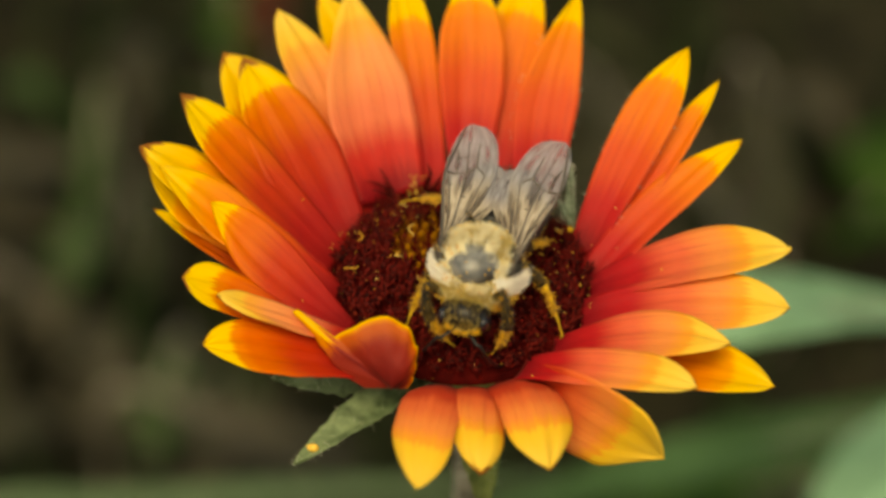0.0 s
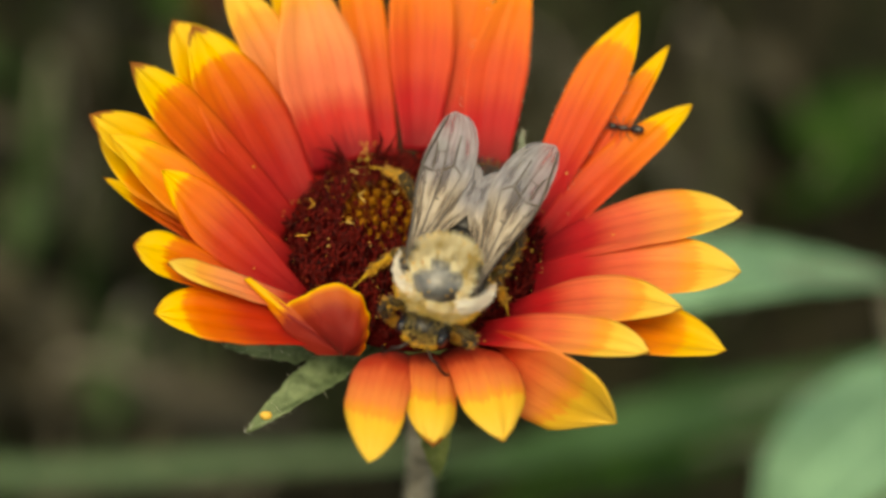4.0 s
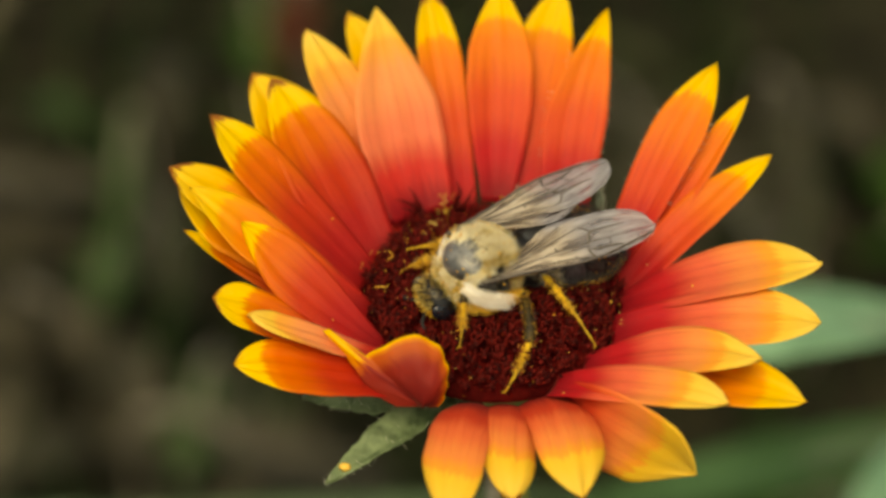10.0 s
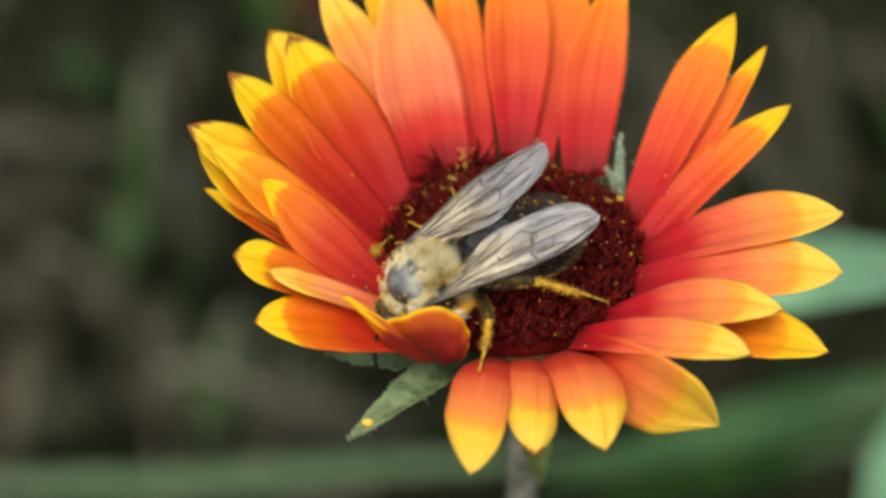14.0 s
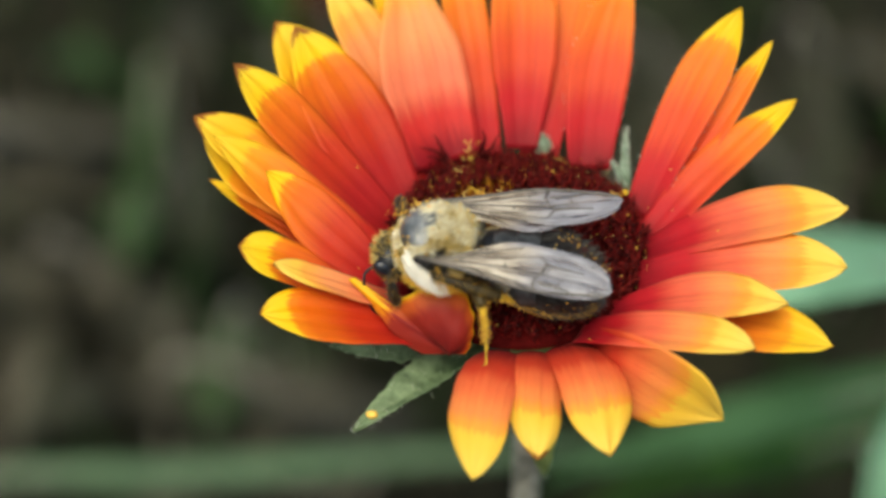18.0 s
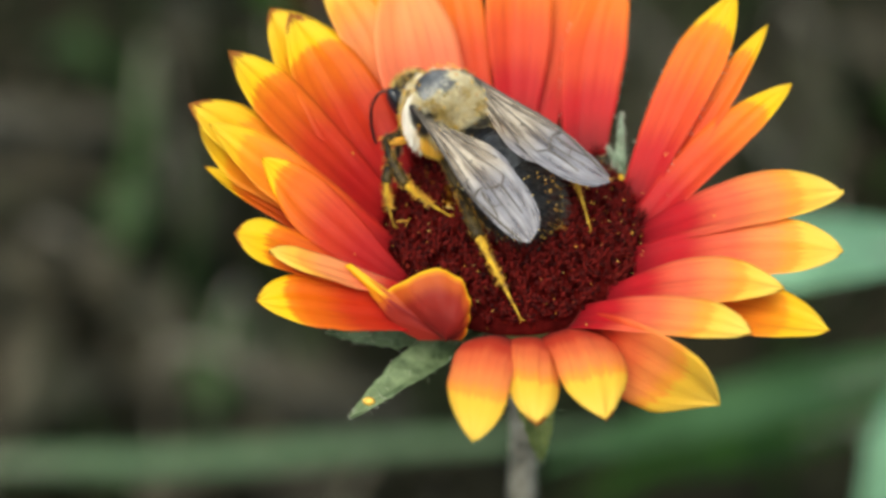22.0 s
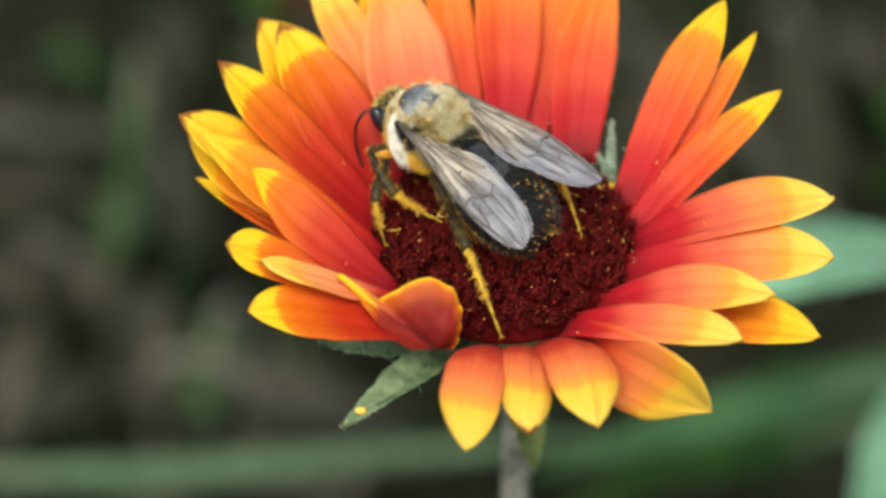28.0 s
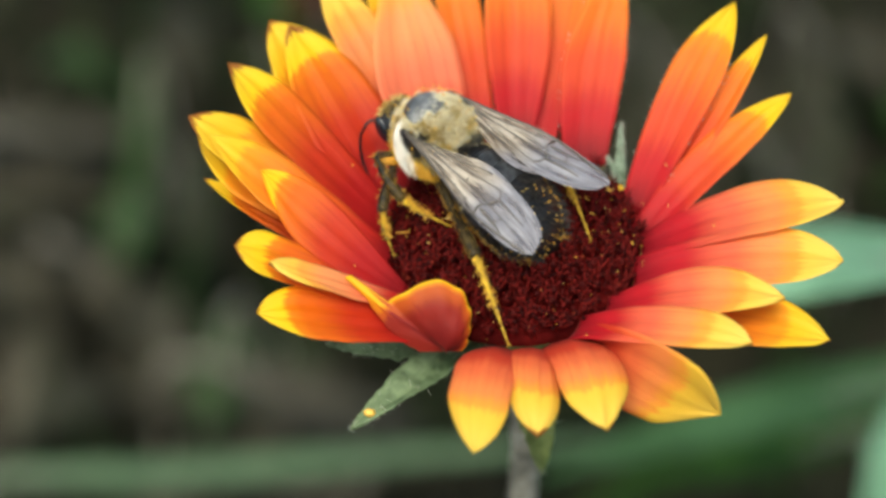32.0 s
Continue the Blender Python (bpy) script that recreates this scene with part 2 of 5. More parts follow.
BRISTLE = per_island("bristle", ((0.0, (0.028, 0.002, 0.002)), (0.6, (0.105, 0.005, 0.005)), (0.95, (0.26, 0.013, 0.009)), (1.0, (0.34, 0.06, 0.015))), 0.8, 0.2, 0.06)
BRISTLE_WARM = per_island("warm_bristle", ((0.0, (0.10, 0.015, 0.004)), (0.4, (0.36, 0.11, 0.010)), (1.0, (0.72, 0.36, 0.03))), 0.8, 0.2, 0.06)
BEAD = per_island("bead", ((0.0, (0.012, 0.001, 0.001)), (0.55, (0.055, 0.003, 0.003)), (0.93, (0.14, 0.007, 0.006)), (1.0, (0.22, 0.03, 0.012))), 0.7, 0.0, 0.15)
ANTHER = plain("anther", (0.72, 0.40, 0.012), 0.6, 3000, 0.35, other=(0.88, 0.58, 0.03))
SEPAL = plain("green_bract", (0.045, 0.095, 0.026), 0.7, 700, 0.5, other=(0.19, 0.26, 0.13), transl=0.2)
SEPAL_PALE = plain("downy_bract", (0.10, 0.21, 0.09), 0.75, 1500, 0.5, other=(0.40, 0.50, 0.38), transl=0.2)
SEPAL_YOUNG = plain("young_bract", (0.15, 0.20, 0.05), 0.65, 700, 0.4, other=(0.30, 0.36, 0.11), transl=0.25)
STEM = plain("hairy_stem", (0.17, 0.15, 0.10), 0.75, 1600, 0.75, 0.6, 0.0002, other=(0.42, 0.385, 0.31))
DOWN = per_island("plant_hair", ((0.0, (0.45, 0.46, 0.38)), (1.0, (0.7, 0.7, 0.6))), 0.5, 0.3)


# ---- ground ----
def ground_material():
    m = Mat("soil")
    vec = m.coords("Object")
    a, b, c = m.noise(vec, 9.0, 5.0), m.noise(vec, 45.0, 6.0), m.noise(vec, 260.0, 4.0)
    mixv = m.math("ADD", m.math("MULTIPLY", a, 0.45), m.math("ADD", m.math("MULTIPLY", b, 0.35), m.math("MULTIPLY", c, 0.2)))
    # soil browns kept very low: the shade of surrounding plants is in them
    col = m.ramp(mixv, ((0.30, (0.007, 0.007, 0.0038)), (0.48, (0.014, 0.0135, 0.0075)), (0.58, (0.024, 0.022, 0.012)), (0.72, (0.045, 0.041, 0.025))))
    m.colour(col).set(Roughness=0.9, Specular_IOR_Level=0.12)
    m.bump(mixv, 0.8, 0.01)
    return m.m


def build_ground():
    n, verts, faces = 120, [], []
    for j in range(n + 1):
        for i in range(n + 1):
            u, v = 2 * i / n - 1, 2 * j / n - 1
            x, y = 60 * u * abs(u) ** 3, 60 * v * abs(v) ** 3 + 0.3
            z = 0.012 * noise.noise(Vector((x * 14, y * 14, 0))) + 0.02 * noise.noise(Vector((x * 4, y * 4, 3)))
            r = math.hypot(x, y)
            if r < 0.05:
                z *= r / 0.05
            verts.append((x, y, z))
    for j in range(n):
        for i in range(n):
            k = j * (n + 1) + i
            faces.append((k, k + 1, k + n + 2, k + n + 1))
    g = new("ground", mesh_of("ground", verts, faces))
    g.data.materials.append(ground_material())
    tagged(g, "brown bare garden soil, coloured dark for shade", "ground", kind="structure")


build_ground()


# ---- the flower ----
flower = tagged(new("blanket_flower"), "red and orange blanket flower with yellow petal tips", "flower")


def outline(s, base=0.60, widest=0.62, blunt=0.0):
    """Half width of a petal at s of its length, 1 at the widest."""
    if s < widest:
        x = s / widest
        return base + (1 - base) * math.sin(x * math.pi / 2) ** 1.15
    x = (s - widest) / (1 - widest)
    return max(0.0, (1 - x ** (1.75 + blunt))) ** (0.82 - 0.3 * min(1, blunt))


def petal_mesh(rise, bend, length, width, cup, twist, side, seed, widest=0.62, folds=1.0, thick=0.16, roll=0, blunt=0.0, foot=0.60, ragged=0.035):
    nu, nv = 34, 14
    rng = random.Random(seed)
    length, width, thick = length * MM, width * MM, thick * MM
    mid, p, x, z = [], [], 0.0, 0.0
    for i in range(nu + 1):
        s = i / nu
        a = radians(rise - bend * s ** 1.3)
        mid.append((x, z, a))
        a2 = radians(rise - bend * ((i + 0.5) / nu) ** 1.3)
        x, z = x + math.cos(a2) * length / nu, z + math.sin(a2) * length / nu
    ph = rng.uniform(0, 6)
    teeth = [rng.uniform(-1, 1) for _ in range(4)]
    verts, uvs = [], []
    for layer in (1, -1):
        for i in range(nu + 1):
            s = i / nu
            w = outline(s, foot, widest, blunt) * width / 2
            x, z, a = mid[i]
            tw = radians(roll + twist * s)
            lat = Vector((-math.sin(a) * math.sin(tw), math.cos(tw), math.cos(a) * math.sin(tw)))
            nor = Vector((-math.sin(a) * math.cos(tw), -math.sin(tw), math.cos(a) * math.cos(tw)))
            for j in range(nv + 1):
                v = 2 * j / nv - 1
                edge = 1 + ragged * noise.noise(Vector((s * (9 if ragged < 0.1 else 24), v * 2 + seed, ph)))
                fold = folds * (0.07 * math.cos(v * 3 * math.pi + ph * 0.1) * (1 - v * v)) * MM * min(1, s * 3)
                wav = 0.35 * MM * noise.noise(Vector((s * 3.2, v * 1.3, seed * 3.7))) * s
                h = cup * v * v * w + fold + wav + layer * thick / 2 * (1 - 0.7 * abs(v) ** 6) * (1 - 0.6 * s ** 8)
                q = Vector((x, side * length * s * s, z)) + lat * (v * w * edge) + nor * h
                verts.append(q)
                uvs.append((s, (v + 1) / 2))
    n1, faces = (nu + 1) * (nv + 1), []
    for i in range(nu):
        for j in range(nv):
            k = i * (nv + 1) + j
            faces.append((k, k + nv + 1, k + nv + 2, k + 1))
            faces.append((n1 + k, n1 + k + 1, n1 + k + nv + 2, n1 + k + nv + 1))
        for j, flip in ((0, 0), (nv, 1)):
            k, l = i * (nv + 1) + j, (i + 1) * (nv + 1) + j
            q = (k, n1 + k, n1 + l, l)
            faces.append(q[::-1] if flip else q)
    for j in range(nv):
        faces.append((j, j + 1, n1 + j + 1, n1 + j))
        k = nu * (nv + 1) + j
        faces.append((k + 1, k, n1 + k, n1 + k + 1))
    return mesh_of("petal", verts, faces, True, uvs)


PETALS = {}
_count = [0]


def petal(key, base, way, rise, length, width, bend, height, cup=0.18, twist=0, side=0.0, widest=0.62, ring=9.6, material=None, roll=0, blunt=0.0, foot=0.60):
    """One ray petal: azimuths of its base and of its way in degrees, rise and bend in degrees, sizes in mm."""
    _count[0] += 1
    me = petal_mesh(rise, bend, length, width, cup, twist, side, _count[0] * 1.7, widest, roll=roll, blunt=blunt, foot=foot)
    ob = part("petal", me, material or PETAL, flower)
    b = radians(base)
    ob.matrix_basis = LEAN @ pose(ring * MM * math.cos(b), ring * MM * math.sin(b), height * MM, 0, 0, way)
    PETALS[key] = ob
    return ob


petal('p2', -126.6, -161.9, 28.7, 13.76, 4.82, 25, -0.8, cup=0.18, side=-0.179, widest=0.723, ring=9.6, roll=-6.3, blunt=0.08, foot=0.51, material=PETAL_ORANGE)
petal('p3', -137.7, -182.5, 31.4, 14.81, 4.15, 20, -0.9, cup=0.18, side=-0.110, widest=0.835, ring=9.6, roll=2.2, blunt=0.16, foot=0.55, material=PETAL_ORANGE)
petal('p4', -140.0, -160.6, 36.0, 11.68, 2.65, 15, 0, cup=0.18, side=-0.255, widest=0.799, ring=9.6, roll=-0.3, blunt=-0.06, foot=0.50, material=PETAL_PEACH)
petal('p5', -147.2, -196.3, 32.8, 13.68, 4.37, 20, 0.3, cup=0.18, side=-0.289, widest=0.663, ring=9.6, roll=-23.3, blunt=-0.15, foot=0.20, material=PETAL_ORANGE)
petal('p6', 192.5, 164.0, 33.3, 16.45, 4.59, 18, -0.2, cup=0.18, side=-0.172, widest=0.622, ring=9.6, roll=-5.1, blunt=0.05, foot=0.60, material=PETAL_GOLD)
petal('p7', 174.3, 158.4, 27.7, 16.79, 7.08, 20, -1.3, cup=0.18, side=-0.028, widest=0.664, ring=9.6, roll=-10.4, blunt=-0.04, foot=0.60, material=PETAL_GOLD)
petal('p7b', 196.9, 168.1, 22.3, 16.07, 1.60, 22, -1.3, cup=0.18, side=-0.262, widest=0.724, ring=9.6, roll=-4.2, blunt=0.31, foot=0.59, material=PETAL_ORANGE)
petal('p8', 173.9, 163.1, 30.9, 17.70, 4.67, 15, -0.8, cup=0.18, side=-0.073, widest=0.770, ring=9.6, roll=2.2, blunt=-0.02, foot=0.59, material=PETAL_GOLD)
petal('p9', 168.8, 150.9, 34.6, 17.35, 4.69, 12, -0.2, cup=0.18, side=-0.108, widest=0.710, ring=9.6, roll=-0.9, blunt=-0.09, foot=0.60, material=PETAL_ORANGE)
petal('p10', 149.3, 134.6, 32.0, 17.78, 6.52, 12, -1, cup=0.18, side=-0.040, widest=0.646, ring=9.6, roll=-5.8, blunt=-0.08, foot=0.60, material=PETAL_GOLD)
petal('p11', 158.2, 130.1, 33.2, 16.33, 6.66, 12, 0.2, cup=0.18, side=-0.074, widest=0.450, ring=9.6, roll=-0.6, blunt=0.13, foot=0.61, material=PETAL_ORANGE)
petal('p13', 129.9, 124.0, 34.7, 17.86, 4.37, 10, -0.5, cup=0.18, side=0.001, widest=0.636, ring=9.6, roll=3.4, blunt=0.24, foot=0.60, material=PETAL_PEACH)
petal('p13b', 107.3, 116.8, 31.1, 18.86, 4.93, 10, -1.4, cup=0.18, side=0.071, widest=0.613, ring=9.6, roll=0.9, blunt=0.02, foot=0.60, material=PETAL_GOLD)
petal('p12', 124.3, 114.0, 37.3, 16.80, 6.98, 10, 0.5, cup=0.18, side=-0.119, widest=0.440, ring=9.6, roll=1.4, blunt=-0.25, foot=0.76, material=PETAL_PEACH)
petal('p14', 103.1, 101.2, 35.8, 18.15, 3.49, 8, -0.5, cup=0.18, side=0.007, widest=0.659, ring=9.6, roll=1.4, blunt=0.15, foot=0.60, material=PETAL_WARM)
petal('p15', 87.8, 87.6, 37.8, 17.32, 5.36, 8, 0.3, cup=0.18, side=0.037, widest=0.605, ring=9.6, roll=6.3, blunt=-0.16, foot=0.45, material=PETAL_WARM)
petal('p16', 79.6, 81.4, 34.1, 18.93, 4.89, 8, -0.6, cup=0.18, side=-0.061, widest=0.608, ring=9.6, roll=0.7, blunt=-0.00, foot=0.60, material=PETAL_WARM)
petal('p17', 54.0, 88.8, 35.8, 17.28, 4.88, 6, 0, cup=0.18, side=-0.172, widest=0.452, ring=9.6, roll=1.0, blunt=-0.22, foot=0.66, material=PETAL_WARM)
petal('p18', 16.7, 61.2, 38.0, 17.79, 4.27, 8, 0.3, cup=0.18, side=-0.047, widest=0.657, ring=9.6, roll=-0.6, blunt=-0.15, foot=0.54, material=PETAL_WARM)
petal('p19', 9.9, 47.4, 33.9, 18.01, 2.45, 8, -0.5, cup=0.18, side=0.039, widest=0.613, ring=9.6, roll=0.3, blunt=0.03, foot=0.60, material=PETAL_WARM)
petal('p20', 2.1, 43.7, 29.9, 15.95, 3.54, 12, -0.1, cup=0.18, side=-0.096, widest=0.531, ring=9.6, roll=-2.4, blunt=0.17, foot=0.65, material=PETAL_WARM)
petal('p21', -5.3, 5.2, 30.8, 15.69, 5.73, 22, 0, cup=0.18, side=-0.088, widest=0.645, ring=9.6, roll=-8.7, blunt=0.16, foot=0.49, material=PETAL)
petal('p22', -22.5, -7.1, 27.9, 15.84, 4.97, 25, 0.2, cup=0.18, side=-0.021, widest=0.661, ring=9.6, roll=6.0, blunt=0.27, foot=0.66, material=PETAL)
petal('p23', -45.9, -10.8, 33.8, 13.72, 4.96, 32, 0.4, cup=0.18, side=-0.011, widest=0.633, ring=9.6, roll=-4.2, blunt=-0.20, foot=0.46, material=PETAL)
petal('p24', -62.6, -28.2, 36.7, 14.08, 3.89, 40, 0.2, cup=0.18, side=0.103, widest=0.657, ring=9.6, roll=2.1, blunt=0.18, foot=0.60, material=PETAL)
petal('p25', -44.9, -12.9, 27.2, 16.96, 5.25, 35, -1.2, cup=0.18, side=-0.045, widest=0.606, ring=9.6, roll=-0.6, blunt=0.30, foot=0.60, material=PETAL_GOLD)
petal('p26', -58.0, -69.2, 28.1, 11.59, 7.30, 50, -0.8, cup=0.18, side=0.499, widest=0.795, ring=9.6, roll=68.4, blunt=-0.25, foot=0.22, material=PETAL_FRONT)
petal('p27', -66.0, -71.7, 50.0, 12.72, 5.14, 70, -0.7, cup=-0.3, side=-0.117, widest=0.642, ring=9.6, roll=-9.7, blunt=-0.10, foot=0.93, material=PETAL_FRONT)
petal('p28', -81.0, -97.0, 50.0, 11.92, 3.80, 70, -0.9, cup=-0.3, side=0.080, widest=0.662, ring=9.6, roll=-5.6, blunt=0.19, foot=0.97, material=PETAL_FRONT)
petal('p29', -97.0, -110.1, 50.0, 14.11, 4.60, 70, -0.7, cup=-0.3, side=0.164, widest=0.660, ring=9.6, roll=7.4, blunt=0.09, foot=0.90, material=PETAL_FRONT)


def curled_petal():
    """A short petal curled upright, seen from its underside: one round lobe and one long narrow lobe beside it."""
    reach = ((0, 1.2), (30, 1.8), (48, 2.6), (62, 3.7), (78, 4.8), (98, 5.4), (122, 5.3), (140, 5.5), (144, 10.2), (145.3, 8.8), (148, 6.6), (155, 5.0), (164, 3.4), (180, 2.0))
    nu, nv, verts, uvs, faces = 18, 72, [], [], []
    for layer in (1, -1):
        for j in range(nv + 1):
            deg = 180 * j / nv
            k = max(i for i in range(len(reach) - 1) if reach[i][0] <= deg)
            (d0, r0), (d1, r1) = reach[k:k + 2]
            f = min(1, (deg - d0) / (d1 - d0))
            far = r0 + (r1 - r0) * (f * f * (3 - 2 * f))
            for i in range(nu + 1):
                s = i / nu
                r, w = far * s, radians(deg)
                x, z = r * math.cos(w), r * math.sin(w)
                bulge = 1.1 * math.sin(math.pi * min(1, 0.15 + s * 0.75)) * math.exp(-((deg - 88) / 55) ** 2)
                fold = 0.5 * math.exp(-((deg - 141) / 9) ** 2) * s + 0.12 * max(0.0, -x - 4.0) + 0.02 * z * z
                wave = 0.22 * noise.noise(Vector((x * 0.6, z * 0.6, 4)))
                verts.append(Vector((x, -(bulge + wave) + fold + layer * 0.08, z * 1.02)) * MM)
                edge = 1 - max(0.0, deg - 142) * 0.0175 * r / 5.5 if deg > 140.5 and r > 5.0 else 0
                uvs.append((min(1.0, max(0.08 + 0.90 * s ** 2.6 if deg < 146 else 0.2 + 0.25 * s, edge * min(1, (r - 3) / 2.6))), 0.5 + 0.5 * (j / nv - 0.5)))
    n1 = (nu + 1) * (nv + 1)
    for j in range(nv):
        for i in range(nu):
            k = j * (nu + 1) + i
            faces.append((k, k + 1, k + nu + 2, k + nu + 1))
            faces.append((n1 + k, n1 + k + nu + 1, n1 + k + nu + 2, n1 + k + 1))
        k = j * (nu + 1) + nu
        faces.append((k, n1 + k, n1 + k + nu + 1, k + nu + 1))
    ob = part("petal", mesh_of("petal", verts, faces, True, uvs), PETAL_BACK, flower, "short petal curled upright with a thin yellow rim")
    ob.matrix_basis = pose(-0.00514, -0.01020, 0.29820, -22, 0, 0)
    PETALS["curl"] = ob


curled_petal()


# disc of florets
def dome(r, y=0.0):
    """Height of the disc over the petals' ring at a distance r from the axis, in mm; it sinks towards the rear."""
    return 3.6 * math.sqrt(max(0.0, 1 - (r / 11.0) ** 2)) - 1.0 - 0.21 * max(0.0, y - 3.0)


def disc_base():
    verts, faces, rings, seg = [(0, 0, (dome(0) - 0.7) * MM)], [], 14, 40
    for i in range(1, rings + 1):
        r = 9.9 * i / rings
        for k in range(seg):
            w = 2 * math.pi * k / seg
            verts.append((r * MM * math.cos(w), r * MM * math.sin(w), (dome(r, r * math.sin(w)) - 0.7) * MM))
    for k in range(seg):
        verts.append((0.45 * 9.9 * MM * math.cos(2 * math.pi * k / seg), 0.45 * 9.9 * MM * math.sin(2 * math.pi * k / seg), -4.2 * MM))
    for k in range(seg):
        l = (k + 1) % seg
        faces.append((0, 1 + k, 1 + l))
        for i in range(rings):
            a = 1 + i * seg
            faces.append((a + k, a + seg + k, a + seg + l, a + l))
    faces.append(tuple(1 + rings * seg + k for k in range(seg - 1, -1, -1)))
    return mesh_of("disc", verts, faces)


disc = part("disc", disc_base(), CHAFF, flower, "dark maroon dome of tiny florets dusted with pollen")
disc.matrix_basis = LEAN


def floret_mesh(kind):
    s = Soup()
    if kind == "open":
        n = 5
        v, f, u = tube([(0, 0, -0.6), (0, 0, 0.3), (0, 0, 0.75), (0, 0, 1.0)], [0.20, 0.24, 0.36, 0.30], 8)
        s.add(v, f)
        for k in range(n):
            w = 2 * math.pi * k / n + 0.3
            c, d = math.cos(w), math.sin(w)
            p = spline([(0.25 * c, 0.25 * d, 0.8), (0.36 * c, 0.36 * d, 1.15), (0.42 * c, 0.42 * d, 1.35), (0.50 * c, 0.50 * d, 1.42)], 5)
            s.add(*tube(p, [0.13, 0.13, 0.11, 0.08, 0.05, 0.02], 5)[:2])
        s.add(*tube([(0, 0, 0.9), (0.05, 0, 1.5), (0.22, 0.05, 1.8)], [0.08, 0.07, 0.03], 5)[:2])
    elif kind == "bud":
        s.add(*tube([(0, 0, -0.5), (0, 0, 0.2), (0, 0, 0.6), (0, 0, 0.95), (0, 0, 1.1)], [0.2, 0.30, 0.36, 0.26, 0.06], 8)[:2])
    else:                                   # spent: tall, ragged style arms
        s.add(*tube([(0, 0, -0.5), (0.02, 0, 0.5), (0, 0.04, 1.1)], [0.18, 0.24, 0.2], 7)[:2])
        for k in range(4):
            w = k * 1.6 + 0.4
            p = spline([(0.1 * math.cos(w), 0.1 * math.sin(w), 0.9), (0.28 * math.cos(w), 0.28 * math.sin(w), 1.6), (0.55 * math.cos(w + 0.5), 0.55 * math.sin(w + 0.5), 2.1)], 4)
            s.add(*tube(p, [0.08, 0.07, 0.06, 0.04, 0.02], 4)[:2])
    s.v = [tuple(c * MM for c in p) for p in s.v]
    return s.mesh("floret")


FLORETS = {}
for _kind, _mat in (("open", FLORET), ("bud", FLORET_MID), ("spent", FLORET)):
    FLORETS[_kind] = floret_mesh(_kind)
    FLORETS[_kind].materials.append(_mat)


def build_florets():
    rng, golden, n = random.Random(5), math.pi * (3 - math.sqrt(5)), 298
    grains = Soup()
    for i in range(n):
        r = 9.4 * math.sqrt((i + 0.5) / n)
        w = i * golden
        px, py = r * math.cos(w), r * math.sin(w)
        kind = "bud" if math.hypot(px + 2.3, py - 1.6) < 3.2 + rng.uniform(-0.6, 0.6) else ("spent" if r > 8.0 and py > 2 and rng.random() < 0.6 else "open")
        deg = math.degrees(w) % 360
        if r > 8.2 and 106 < deg < 121:
            kind = "spent"
        ob = part("floret", FLORETS[kind], None, disc)
        lean = 32 * (r / 9.7) ** 2
        size = rng.uniform(0.85, 1.15) * (1.0 if kind != "bud" else rng.uniform(0.45, 0.8)) * (2.0 if r > 8.2 and 106 < deg < 121 else 1.0)
        ob.matrix_basis = pose(r * MM * math.cos(w), r * MM * math.sin(w), (dome(r, py) - 0.55) * MM, 0, 0, math.degrees(w)) @ pose(0, 0, 0, rng.uniform(-9, 9), lean + rng.uniform(-9, 9), rng.uniform(0, 360)) @ Matrix.Scale(size, 4)
    for i in range(420):
        r = 10.2 * math.sqrt(rng.random())
        if rng.random() < 0.6:
            r = rng.uniform(6.5, 10.4)
        w = rng.uniform(0, 6.283)
        h = dome(min(r, 10.9), r * math.sin(w)) + rng.uniform(0.2, 1.0)
        if math.sin(w) * r < 2.5 and rng.random() < (0.75 if math.sin(w) * r < -3 else 0.3):
            continue
        k = rng.uniform(0.03, 0.06)
        v, f, u = ball((r * math.cos(w), r * math.sin(w), h), (k, k, k), 6, 4)
        grains.add([tuple(c * MM for c in p) for p in v], f)
    for i in range(26):                     # grains caught on the tall florets at the rear
        r, w, h = rng.uniform(8.8, 9.7), radians(rng.choice((111, 113, 116)) + rng.uniform(-3, 3)), rng.uniform(0.5, 2.0)
        k = rng.uniform(0.05, 0.09)
        v, f, u = ball((r * math.cos(w), r * math.sin(w), h), (k, k, k), 6, 4)
        grains.add([tuple(c * MM for c in p) for p in v], f)
    bristles, warm = Soup(), Soup()
    for i in range(5200):
        r = 9.5 * math.sqrt(rng.random())
        w = rng.uniform(0, 6.283)
        core = math.hypot(r * math.cos(w) + 2.3, r * math.sin(w) - 1.6) < 3.0
        way = Vector((math.cos(w) * r / 9, math.sin(w) * r / 9, 1.2)) + Vector((rng.uniform(-.5, .5), rng.uniform(-.5, .5), 0))
        hair(warm if core and rng.random() < 0.75 else bristles, Vector((r * math.cos(w), r * math.sin(w), dome(r, r * math.sin(w)) - 0.2)) * MM, way, rng.uniform(0.6, 1.6) * MM, 0.028 * MM)
    beads = Soup()
    for i in range(2600):
        r, w = 9.5 * math.sqrt(rng.random()), rng.uniform(0, 6.283)
        if math.hypot(r * math.cos(w) + 2.3, r * math.sin(w) - 1.6) < 3.0 and rng.random() < 0.8:
            continue
        k = rng.uniform(0.06, 0.16)
        v, f, u = ball((r * math.cos(w), r * math.sin(w), dome(r, r * math.sin(w)) + rng.uniform(-0.1, 0.6)), (k, k, k * 1.3), 6, 4)
        beads.add([tuple(c * MM for c in p) for p in v], f)
    tagged(part("bead", beads.mesh("bead"), BEAD, disc, "tiny dark red buds between the florets"), kind="stuff")
    curls = Soup()
